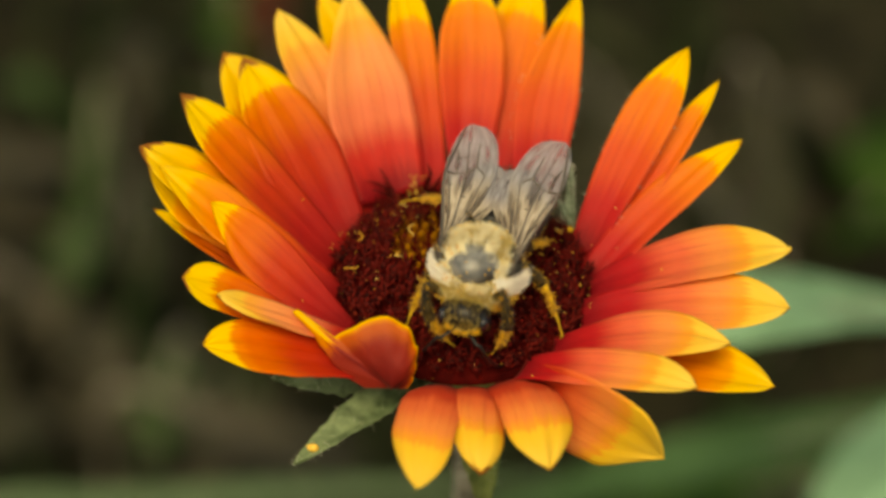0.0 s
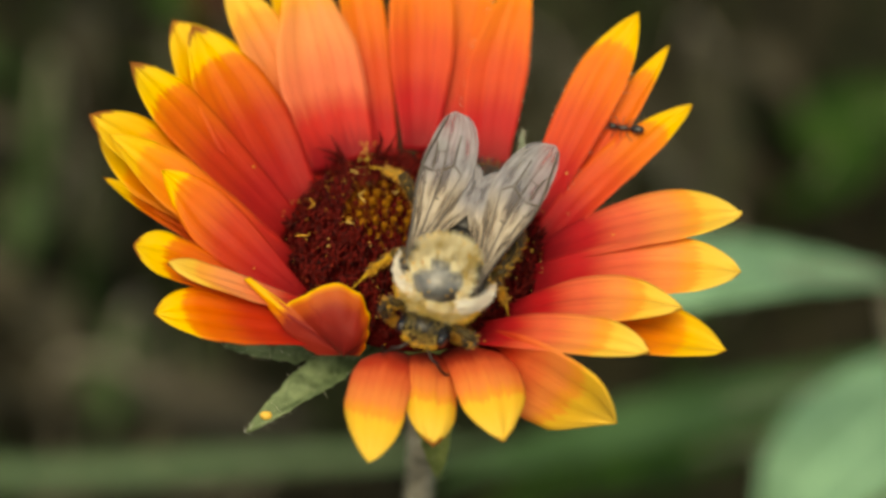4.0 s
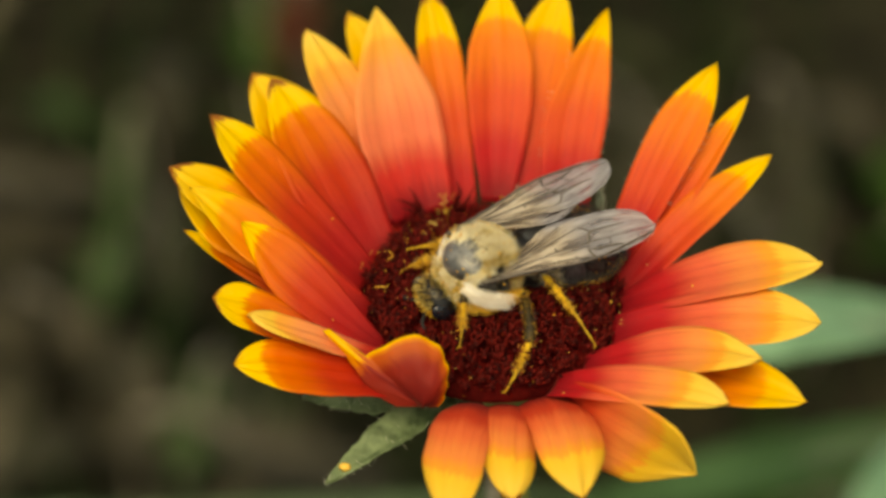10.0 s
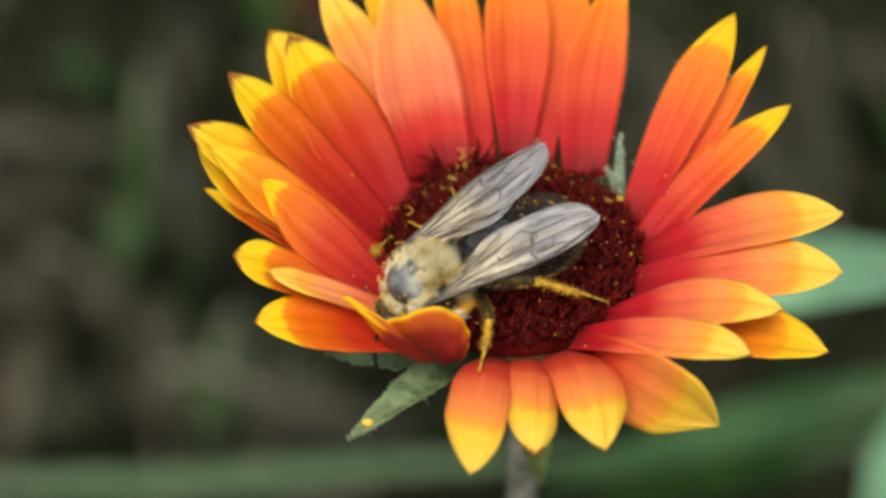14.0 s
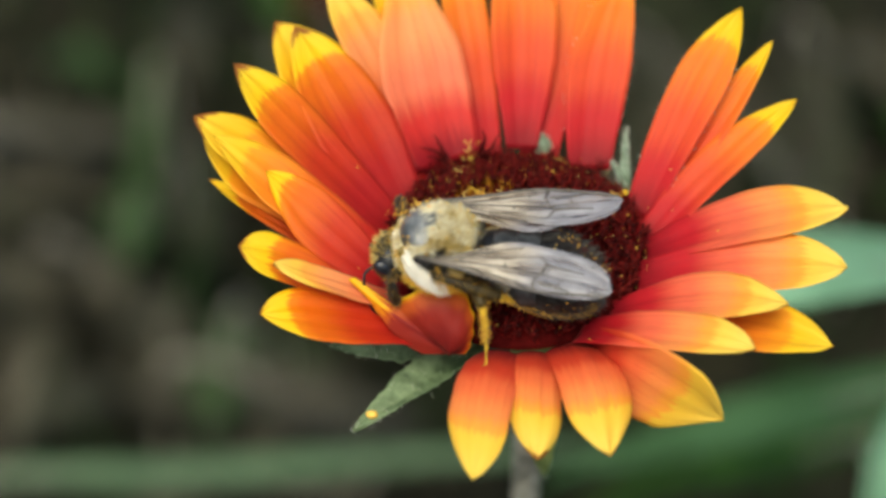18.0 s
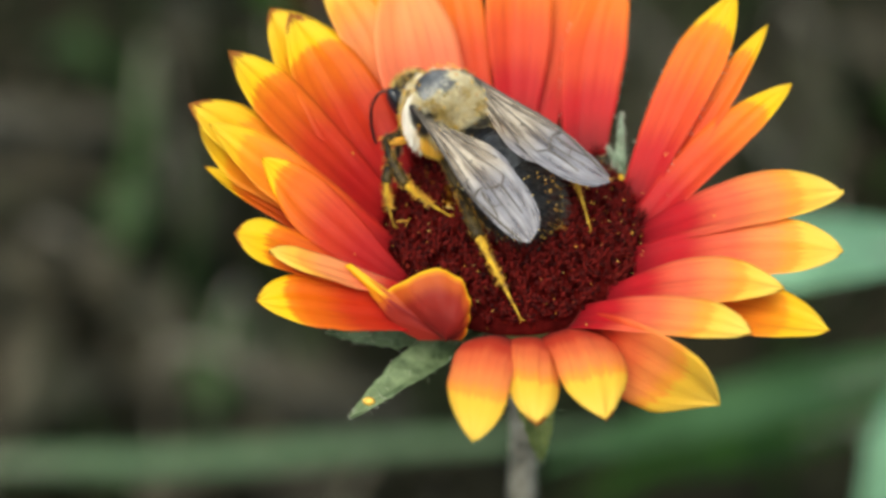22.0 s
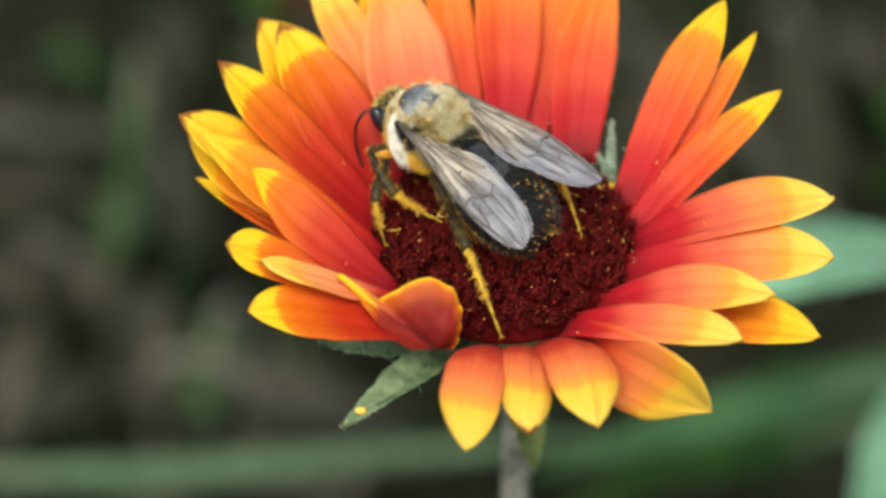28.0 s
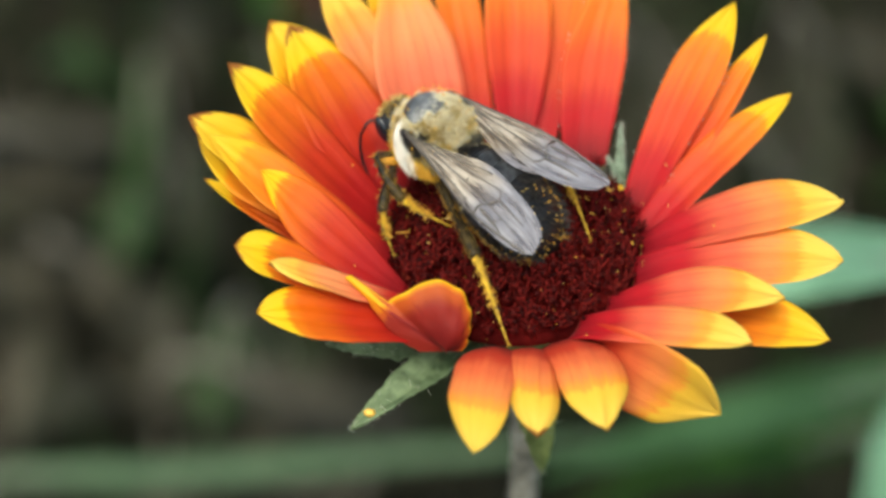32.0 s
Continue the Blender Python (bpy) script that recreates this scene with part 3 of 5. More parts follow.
    for i in range(16):
        r, w = rng.uniform(3.0, 9.4), rng.uniform(0, 6.283)
        if i < 4:
            w = radians(rng.uniform(-40, 25))
        elif i < 10:
            r, w = rng.uniform(4.5, 8.5), radians(rng.uniform(120, 190))
        c, h = Vector((r * math.cos(w), r * math.sin(w), 0)), dome(r, r * math.sin(w)) + rng.uniform(0.5, 1.0)
        a, L = rng.uniform(0, 6.283), rng.uniform(0.35, 1.0) * (1.8 if 4 <= i < 10 else 0.8)
        ctrl = [c + Vector((L * (u - 0.5) * math.cos(a + 1.2 * u) , L * (u - 0.5) * math.sin(a + 1.2 * u), h + 0.25 * math.sin(u * 5 + a))) for u in (0, 0.33, 0.66, 1)]
        curls.add(*tube(spline([p * MM for p in ctrl], 8), [k * MM for k in (0.03, 0.045, 0.05, 0.055, 0.05, 0.055, 0.05, 0.045, 0.03)], 5)[:2])
    tagged(part("stigma", curls.mesh("stigma"), POLLEN, disc, "curled yellow stigmas coated with pollen"), kind="stuff")
    star = Soup()
    for k in range(6):                      # one bright anther star at the rim beside the downy bract
        w = k * 1.047
        star.add(*tube(spline([(0, 0, 0), (0.25 * math.cos(w), 0.25 * math.sin(w), 0.25), (0.5 * math.cos(w), 0.5 * math.sin(w), 0.1)], 4), [0.14, 0.14, 0.12, 0.09, 0.04], 6)[:2])
    star.v = [tuple(c * MM for c in p) for p in star.v]
    part("anther", star.mesh("anther"), ANTHER, disc, "bright yellow anther at the rim").matrix_basis = pose(8.1 * MM, 3.6 * MM, 2.1 * MM, 35, 10, 0) @ Matrix.Scale(0.6, 4)
    tagged(part("bristle", warm.mesh("bristle"), BRISTLE_WARM, disc, "golden brown bristles at the middle of the disc"), kind="stuff")
    tagged(part("bristle", bristles.mesh("bristle"), BRISTLE, disc, "dark red bristles between the florets"), kind="stuff")
    me = grains.mesh("pollen")
    me.materials.append(POLLEN)
    ob = part("pollen", me, None, disc, "loose golden pollen grains")
    tagged(ob, kind="stuff")


build_florets()


def petal_dust():
    """Stray grains on the lower petals and fine fringe hairs on some petal edges."""
    rng, s = random.Random(33), Soup()
    for ob in PETALS.values():
        vs = ob.data.vertices
        for _ in range(rng.choice((0, 0, 1))):
            i = rng.randrange(3, 16) * 15 + rng.randrange(2, 13)
            p = ob.matrix_basis @ vs[i].co
            k = rng.uniform(0.05, 0.10) * MM
            v, f, u = ball(p + LEAN.to_3x3() @ Vector((0, 0, k * 0.6)), (k, k, k), 6, 4)
            s.add(v, f)
    me = s.mesh("pollen")
    me.materials.append(POLLEN)
    tagged(part("pollen", me, None, flower, "stray pollen grains on the petals"), kind="stuff")
    for key in ("p17", "p16", "p18"):
        ob, s = PETALS[key], Soup()
        for _ in range(70):
            i = rng.randrange(6, 30) * 15 + rng.choice((0, 14))
            p = ob.data.vertices[i].co
            hair(s, p, (rng.uniform(0, 1), (1 if i % 15 else -1) * rng.uniform(0.5, 1), rng.uniform(-0.4, 0.4)), rng.uniform(0.2, 0.5) * MM, 0.02 * MM)
        tagged(part("fringe", s.mesh("fringe"), DOWN, ob), kind="stuff")


petal_dust()


# green bracts and stem
def bract(base, way, rise, length, width, bend, height, ring=7.5, fold=0.35, twist=0, roll=0, material=None):
    _count[0] += 1
    ob = part("bract", petal_mesh(rise, bend, length, width, fold, twist, 0.0, _count[0] * 1.7, 0.34, 0.4, 0.3, roll, ragged=0.30 if material is SEPAL_PALE else 0.18), material or SEPAL, flower)
    b = radians(base)
    ob.matrix_basis = LEAN @ pose(ring * MM * math.cos(b), ring * MM * math.sin(b), height * MM, 0, 0, way)
    # downy hairs on its edge
    s, rng = Soup(), random.Random(_count[0])
    vs = [v.co for v in ob.data.vertices]
    for _ in range(420 if material is SEPAL_PALE else 240):
        p = rng.choice(vs)
        hair(s, p, (rng.uniform(-0.6, 0.6), rng.uniform(-1, 1), rng.uniform(-1, 1)), rng.uniform(0.2, 0.5 if material is SEPAL_PALE else 0.9) * MM, 0.022 * MM)
    tagged(part("down", s.mesh("down"), DOWN, ob), kind="stuff")
    return ob


bract(-110.5, -141.5, 0.0, 12.44, 3.00, 15, -2.8, ring=7.2)
bract(-121.8, -176.6, 2.0, 9.93, 3.40, 10, -2.6, ring=8.0, roll=-45)
bract(32.5, 94.9, 66.0, 5.2, 0.8, 4, 0.4, ring=9.9, fold=0.6, roll=-22.9, material=SEPAL_PALE)
bract(30.5, 140.0, 55.0, 3.0, 0.9, 4, 0.4, ring=9.9, fold=0.6, material=SEPAL_PALE)
bract(78.1, 102.1, 55.0, 1.66, 1.40, 5, -0.4, ring=10.0, material=SEPAL_PALE)
bract(-83.1, -71.1, -62.0, 14.82, 3.60, 10, -3.2, ring=4.0, material=SEPAL_YOUNG)
bract(-30, -20, 5, 8.0, 3.0, 20, -2.6)
bract(10, 10, 15, 8.0, 3.0, 20, -2.6)
bract(165, 165, 22, 8.0, 3.0, 20, -2.6)
bract(110, 110, 28, 8.0, 3.0, 20, -2.6)


def build_stem():
    head = LEAN @ Vector((0, 0, -4.0 * MM))
    pts = spline([head, head + Vector((0.0015, 0.006, -0.02)), (0.0015 * 1.3, 0.012, 0.20), (0.004, 0.01, 0.10), (0.0, 0.0, -0.005)], 40)
    me = Soup()
    me.add(*tube(pts, [1.5 * MM] * 2 + [1.25 * MM] * 39, 14))
    st = part("stem", me.mesh("stem"), STEM, flower, "thin hairy brownish green stem")
    cup, rng = Soup(), random.Random(3)
    cup.add(*ball((0, 0, 0), (1, 1, 1), 24, 14, 0.05, 3))
    v = [LEAN @ Vector((p[0] * 7.6 * MM, p[1] * 7.6 * MM, p[2] * 2.6 * MM - 2.3 * MM)) for p in cup.v]
    part("receptacle", mesh_of("receptacle", v, cup.f), SEPAL, flower, "hairy green cup under the petals")
    s = Soup()
    for i in range(900):
        k = rng.randrange(2, 22)
        p = pts[k] + (pts[k + 1] - pts[k]) * rng.random()
        w = rng.uniform(0, 6.283)
        d = Vector((math.cos(w), math.sin(w), rng.uniform(-0.3, 0.4)))
        hair(s, p + d * 1.1 * MM, d, rng.uniform(0.3, 0.9) * MM, 0.022 * MM)
    tagged(part("down", s.mesh("down"), DOWN, st), kind="stuff")


build_stem()


def bract_lump():
    first = [o for o in flower.children if o.name.startswith("bract")][0]
    p = first.matrix_basis @ first.data.vertices[29 * 15 + 8].co
    part("pollen_lump", mesh_of("pollen_lump", *ball(p + Vector((0, -0.1, 0.25)) * MM, (0.42 * MM, 0.34 * MM, 0.3 * MM), 14, 10, 0.3, 3)[:2]), POLLEN, flower, "yellow lump of fallen pollen on a bract")


bract_lump()


# ---- the bee ----
HAIR_GOLD = per_island("golden_hair", ((0.0, (0.27, 0.16, 0.030)), (0.45, (0.60, 0.43, 0.10)), (1.0, (0.83, 0.70, 0.32))), 0.55, 0.25)
HAIR_PALE = per_island("cream_hair", ((0.0, (0.68, 0.59, 0.36)), (0.5, (0.86, 0.79, 0.57)), (1.0, (0.95, 0.92, 0.80))), 0.55, 0.25)
HAIR_WHITE = per_island("white_hair", ((0.0, (0.80, 0.74, 0.62)), (1.0, (0.93, 0.91, 0.86))), 0.55, 0.2)
HAIR_YELLOW = per_island("yellow_hair", ((0.0, (0.72, 0.36, 0.015)), (1.0, (0.88, 0.60, 0.10))), 0.55, 0.2)
HAIR_DARK = per_island("black_hair", ((0.0, (0.012, 0.011, 0.010)), (1.0, (0.05, 0.045, 0.04))), 0.5)
HAIR_POLLEN = per_island("pollen_hair", ((0.0, (0.20, 0.09, 0.012)), (0.5, (0.60, 0.30, 0.025)), (1.0, (0.80, 0.45, 0.05))), 0.6)
HAIR_FRINGE = per_island("fringe_hair", ((0.0, (0.015, 0.011, 0.006)), (0.30, (0.06, 0.03, 0.010)), (0.48, (0.40, 0.18, 0.015)), (1.0, (0.74, 0.41, 0.04))), 0.6)
SHELL = plain("black_shell", (0.008, 0.008, 0.009), 0.34, 2500, 0.5, 0.15, 0.00003, Specular_IOR_Level=0.3)
# the blue-grey tone paints a sheen onto bare black segments
SHELL_GREY = plain("sheen_grey_shell", (0.009, 0.010, 0.012), 0.42, 2200, 0.5, 0.2, 0.00003, other=(0.060, 0.064, 0.072), Specular_IOR_Level=0.3)
# light grey patches in the plate's colour paint its irregular highlights
PLATE = plain("back_plate", (0.035, 0.037, 0.042), 0.45, 620, 0.6, 0.3, 0.00012, other=(0.30, 0.30, 0.30), Specular_IOR_Level=1.0)
UNDERFUR = plain("under_fur", (0.34, 0.25, 0.09), 0.8, 3000, 0.5, 0.5, 0.0001)
EYE_MAT = plain("compound_eye", (0.010, 0.012, 0.018), 0.18, 6000, 0.4, 0.25, 0.00002)
LEG_MAT = plain("leg_shell", (0.014, 0.013, 0.010), 0.5, 1400, 0.6, 0.3, 0.00004, other=(0.075, 0.050, 0.014))
LEG_GOLD = plain("pollen_coat", (0.36, 0.19, 0.012), 0.8, 2500, 0.5, 0.6, 0.0001, other=(0.70, 0.44, 0.03))
for _m in (LEG_MAT,):
    _m.node_tree.nodes["Principled BSDF"].inputs["Specular IOR Level"].default_value = 0.2
LOAD = plain("packed_pollen", (0.52, 0.24, 0.02), 0.75, 4500, 0.5, 0.8, 0.0001)
VEIN = plain("wing_vein", (0.075, 0.062, 0.052), 0.45, 3000, 0.4, 0.1, 0.00002)


def wing_material():
    m = Mat("wing_membrane")
    vec = m.coords("Object")
    sep = m.t.nodes.new("ShaderNodeSeparateXYZ")
    m.link(m.coords("UV"), sep.inputs[0])
    n = m.noise(vec, 420.0, 3.0)
    streak = m.noise(m.coords("UV", (4.2, 7.0, 1)), 1.0, 2.0)
    cell = m.math("ADD", m.math("MULTIPLY", streak, 0.75), m.math("MULTIPLY", n, 0.25))
    near = m.ramp(cell, ((0.36, (0.16, 0.125, 0.095)), (0.46, (0.38, 0.31, 0.24)), (0.58, (0.60, 0.52, 0.42))))
    # bluish grey of the outer membrane includes painted sky reflection
    far = m.ramp(cell, ((0.34, (0.25, 0.24, 0.27)), (0.55, (0.33, 0.32, 0.355)), (0.70, (0.44, 0.43, 0.465))))
    base = m.mix(m.ramp(sep.outputs[0], ((0.42, (0, 0, 0)), (0.66, (1, 1, 1)))), near, far)
    m.colour(base).set(Roughness=0.36)
    m.b.inputs["Specular IOR Level"].default_value = 0.6
    m.bump(m.math("ADD", streak, m.math("MULTIPLY", m.noise(vec, 1500.0, 3.0), 0.3)), 0.3, 0.0003)
    tr = m.t.nodes.new("ShaderNodeBsdfTransparent")
    tr.inputs[0].default_value = (0.80, 0.74, 0.70, 1)
    mx = m.t.nodes.new("ShaderNodeMixShader")
    m.link(m.ramp(cell, ((0.34, (0.34, 0.34, 0.34)), (0.62, (0.63, 0.63, 0.63)))), mx.inputs[0])
    m.link(tr.outputs[0], mx.inputs[1])
    m.link(m.b.outputs[0], mx.inputs[2])
    m.link(mx.outputs[0], m.out.inputs[0])
    return m.m


WING = wing_material()


def mm(soup_or_verts):
    return [tuple(c * MM for c in p) for p in soup_or_verts]


def shape(name, *pieces):
    s = Soup()
    for v, f, u in pieces:
        s.add(mm(v), f, u)
    return s.mesh(name)


def furry(name, parent, material, roots, length, width, droop=0.15, label=""):
    """A coat of hairs: roots are (place, way) in mm."""
    s = Soup()
    for p, d in roots:
        hair(s, Vector(p) * MM, d, length * random.uniform(0.6, 1.25) * MM, width * MM, droop)
    ob = part(name, s.mesh(name), material, parent, label)
    return tagged(ob, kind="stuff")


bee = tagged(new("bumblebee"), "fuzzy bumblebee with golden thorax and black abdomen on the flower", "bee")


def build_thorax():
    rad = Vector((3.1, 3.05, 2.65))
    th = part("thorax", shape("thorax", ball((0, 0, 0), rad * 0.93, 36, 24, 0.03, 2.5)), UNDERFUR, bee, "round thorax with golden fur")
    rng = random.Random(11)
    gold, pale, warm, low, white = [], [], [], [], []
    while len(gold) + len(pale) < 21000:
        d = Vector((rng.gauss(0, 1), rng.gauss(0, 1), rng.gauss(0, 1))).normalized()
        p = Vector((d.x * rad.x, d.y * rad.y, d.z * rad.z)) * 0.92
        bald = math.hypot((p.x - 1.05) / 1.7, p.y / 1.85) + 0.35 * noise.noise(p * 1.4)
        if p.z > 0 and bald < 0.95:
            if rng.random() > 0.03 + 0.48 * min(1.0, max(0.0, (noise.noise(p * 1.15 + Vector((7, 2, 0))) + 0.12) / 0.35)):
                continue
            pale.append((p * 1.02, d * 0.5 + Vector((-0.6, 0.5 * noise.noise(p), 0.1))))
            continue
        way = d + Vector((-0.3, 0, 0.0)) + 0.8 * noise.noise_vector(p * 2.1) + Vector((rng.uniform(-.6, .6), rng.uniform(-.6, .6), rng.uniform(-.6, .6)))
        if p.z > 0.8:
            way = way + (Vector((0.75, -0.2 * p.y, 0.2)) if p.x < 0.2 else Vector((p.x - 0.75, p.y, -0.6)) * 0.6)
        # the crescent of long pale hair along each flank, below the wing's root
        u = (2.4 - p.x) / 3.9
        off = p.z - (0.85 - 1.85 * u)
        if abs(p.y) > 1.2 and -0.05 < u < 1 and off > 0.6 and off < 0.85:
            continue
        if abs(p.y) > 1.2 and -0.05 < u < 1 and -0.75 < off <= 0.6:
            lie = Vector((-0.9, 0.55 if p.y > 0 else -0.55, -0.35)) + d * 0.5 + Vector((rng.uniform(-.2, .2), rng.uniform(-.2, .2), rng.uniform(-.2, .2)))
            (white if u + rng.uniform(-0.12, 0.12) < 0.60 else warm).append((p, lie))
            continue
        if abs(p.y) > 2.0 and 0.3 < p.z < 1.9 and -0.9 < p.x < 1.3:
            low.append((p, way)) if rng.random() < 0.5 else None
            continue
        if p.x < -2.35 and p.z < 1.2:
            low.append((p, way))
            continue
        front = p.z > 0.6 and noise.noise(p * 0.9 + Vector((0, 0, 5))) > (-0.3 if p.z > 1.7 else -0.05) or (p.x > 0.6 and p.z > 0.9 and bald < 1.35)
        if abs(p.y) > 1.5 and -2.3 < p.z <= -0.6 and p.x > -1.8 and rng.random() < 0.8:
            warm.append((p, way))
        elif d.z < -0.45:
            low.append((p, way))
        elif (front and rng.random() < 0.72) or rng.random() < 0.12:
            pale.append((p, way))
        else:
            gold.append((p, way))
    furry("fur", th, HAIR_GOLD, gold, 0.72, 0.032)
    furry("fur", th, HAIR_PALE, pale, 0.8, 0.034)
    furry("fur", th, HAIR_WHITE, white, 1.25, 0.07, label="white crescent of hair on each flank")
    furry("fur", th, HAIR_DARK, low, 0.8, 0.05)
    furry("fur", th, HAIR_YELLOW, warm, 0.95, 0.055, label="bright yellow fur under the wings")
    verts, faces, uvs = ball((0.85, 0, 1.36), (1.85, 1.95, 1.24), 30, 20, 0.02, 3)
    part("back_plate", shape("back_plate", (verts, faces, uvs)), PLATE, th, "bare shiny dark patch on the back")
    for y in (1, -1):
        part("wing_cap", shape("wing_cap", ball((0.55, 2.5 * y, 1.25), (0.85, 0.42, 0.42), 16, 12)), SHELL, th)
    dust = Soup()
    for _ in range(90):
        d = Vector((rng.uniform(-1, 1), rng.uniform(-1, 1), rng.uniform(0.1, 1))).normalized()
        p = Vector((d.x * rad.x, d.y * rad.y, d.z * rad.z)) * rng.uniform(1.08, 1.2)
        k = rng.uniform(0.05, 0.09)
        v, f, u = ball(p, (k, k, k), 6, 4)
        dust.add(mm(v), f)
    tagged(part("pollen", dust.mesh("pollen"), POLLEN, th), kind="stuff")


build_thorax()


ANTENNAE = []


def build_head():
    hd = part("head", shape("head", ball((0, 0, 0), (1.35, 2.0, 1.75), 28, 20, 0.03, 2), ball((0.9, 0, -1.1), (0.8, 1.0, 1.1), 20, 14)), SHELL, bee, "black head dusted with pollen")
    hd.matrix_basis = pose(3.3 * MM, 0, -1.45 * MM, 0, 46, 0) @ Matrix.Scale(0.92, 4)
    rng = random.Random(7)
    for y in (1, -1):
        e = part("eye", shape("eye", ball((0.35, 1.62 * y, 0.1), (0.8, 0.52, 1.35), 20, 14)), EYE_MAT, hd, "dark shiny compound eye")
        s = Soup()
        pts = spline([(1.15, 0.5 * y, 0.5), (2.0, 1.3 * y, 0.95), (2.2, 1.75 * y, 0.9)], 8)
        s.add(*tube(pts, [0.13] * 9, 7))
        pts = spline([(2.2, 1.75 * y, 0.9), (3.0, 2.35 * y, 0.1), (3.6, 2.85 * y, -1.5), (3.75, 3.2 * y, -3.3)], 20)
        s.add(*tube(pts, [0.11 + 0.035 * (i % 2) for i in range(21)], 7))
        s.v = mm(s.v)
        ANTENNAE.append(part("antenna", s.mesh("antenna"), SHELL, hd, "thin black antenna"))
    hairs, face = [], []
    for _ in range(2200):
        d = Vector((rng.gauss(0, 1), rng.gauss(0, 1), rng.gauss(0, 1))).normalized()
        p = Vector((d.x * 1.3, d.y * 1.95, d.z * 1.7))
        if abs(p.y) > 1.25 and abs(d.z) < 0.75:
            continue
        (face if d.x > 0.0 and d.z < 0.55 else hairs).append((p, d + Vector((0.2, 0, 0.2))))
    furry("fur", hd, HAIR_GOLD, hairs, 0.6, 0.04)
    furry("fur", hd, HAIR_YELLOW, face, 0.6, 0.055, label="orange pollen caught in the face hair")
    s = Soup()
    s.add(*tube(spline([(1.3, 0, -1.7), (1.6, 0, -2.6), (1.3, 0, -3.4)], 8), [0.28, 0.26, 0.24, 0.2, 0.17, 0.14, 0.11, 0.08, 0.05], 8))
    s.v = mm(s.v)
    part("tongue", s.mesh("tongue"), LEG_MAT, hd)
    return hd


head = build_head()


def build_abdomen():
    def ring(u):
        return 3.7 * (0.72 + 0.35 * u) * math.sin(math.pi * (0.14 + 0.86 * u ** 1.05)) ** 0.54

    def mid(u):
        return Vector((-9.9 * u, 0, -1.2 * u - 1.1 * u * u))

    def band(u0, u1, fat, n=7):
        verts, faces, uvs, seg = [], [], [], 32
        for i in range(n + 1):
            u = u0 + (u1 - u0) * i / n
            r = ring(min(u, 0.999)) * (1 + fat * math.sin(math.pi * (0.25 + 0.7 * i / n)))
            if i == n:
                r *= 0.96
            c = mid(u)
            for k in range(seg):
                w = 2 * math.pi * k / seg
                verts.append(c + Vector((0, r * 1.02 * math.cos(w), r * 0.84 * math.sin(w))))
                uvs.append((i / n, k / seg))
        for i in range(n):
            for k in range(seg):
                l = (k + 1) % seg
                faces.append((i * seg + k, i * seg + l, (i + 1) * seg + l, (i + 1) * seg + k))
        faces.append(tuple(range(seg - 1, -1, -1)))
        faces.append(tuple(n * seg + k for k in range(seg)))
        return verts, faces, uvs

    ab = part("abdomen", shape("abdomen", band(0.0, 0.99, -0.05, 24)), SHELL, bee, "black banded abdomen with pollen specks")
    ab.matrix_basis = pose(-2.3 * MM, 0, -0.95 * MM, 0, 0, 0)
    cuts = (0.0, 0.17, 0.34, 0.52, 0.69, 0.85, 0.985)
    for i in range(6):
        part("segment", shape("segment", band(cuts[i], min(0.99, cuts[i + 1] + 0.025), 0.035)), SHELL_GREY if i in (1, 2) else SHELL, ab)
    rng, dust, black, gold, rim = random.Random(9), Soup(), [], [], []
    for _ in range(6000):
        u, w = rng.uniform(0.02, 0.97), rng.uniform(0, 6.283)
        r = ring(u) * 1.02
        p = mid(u) + Vector((0, r * math.cos(w), r * 0.84 * math.sin(w)))
        d = Vector((-0.9, math.cos(w) * 0.6, math.sin(w) * 0.6))
        if u < 0.30 and math.sin(w) > -0.1 and abs(math.cos(w)) > 0.52 - 0.3 * (u < 0.08):
            gold.append((p, d))
        elif math.sin(w) < 0.15 or u > 0.5:
            (rim if (math.sin(w) < -0.1 or u > 0.93) and noise.noise(p * 0.8) > -0.05 and rng.random() < 0.75 else black).append((p, d))
    furry("fur", ab, HAIR_DARK, black, 0.7, 0.04)
    furry("fur", ab, HAIR_FRINGE, rim, 0.6, 0.035, label="pollen-soaked fringe under the abdomen")
    furry("fur", ab, HAIR_PALE, gold[::2], 0.6, 0.035)
    furry("fur", ab, HAIR_GOLD, gold[1::2], 0.6, 0.035)
    for _ in range(110):
        u, w = 0.58 + 0.40 * rng.random(), rng.uniform(-0.6, 3.7)
        r = ring(u) * 1.05
        p = mid(u) + Vector((0, r * math.cos(w), r * 0.86 * math.sin(w)))
        k = rng.uniform(0.05, 0.10)
        v, f, _u = ball(p, (k, k, k), 6, 4)
        dust.add(mm(v), f)
    tagged(part("pollen", dust.mesh("pollen"), POLLEN, ab), kind="stuff")
    return ab


abdomen = build_abdomen()


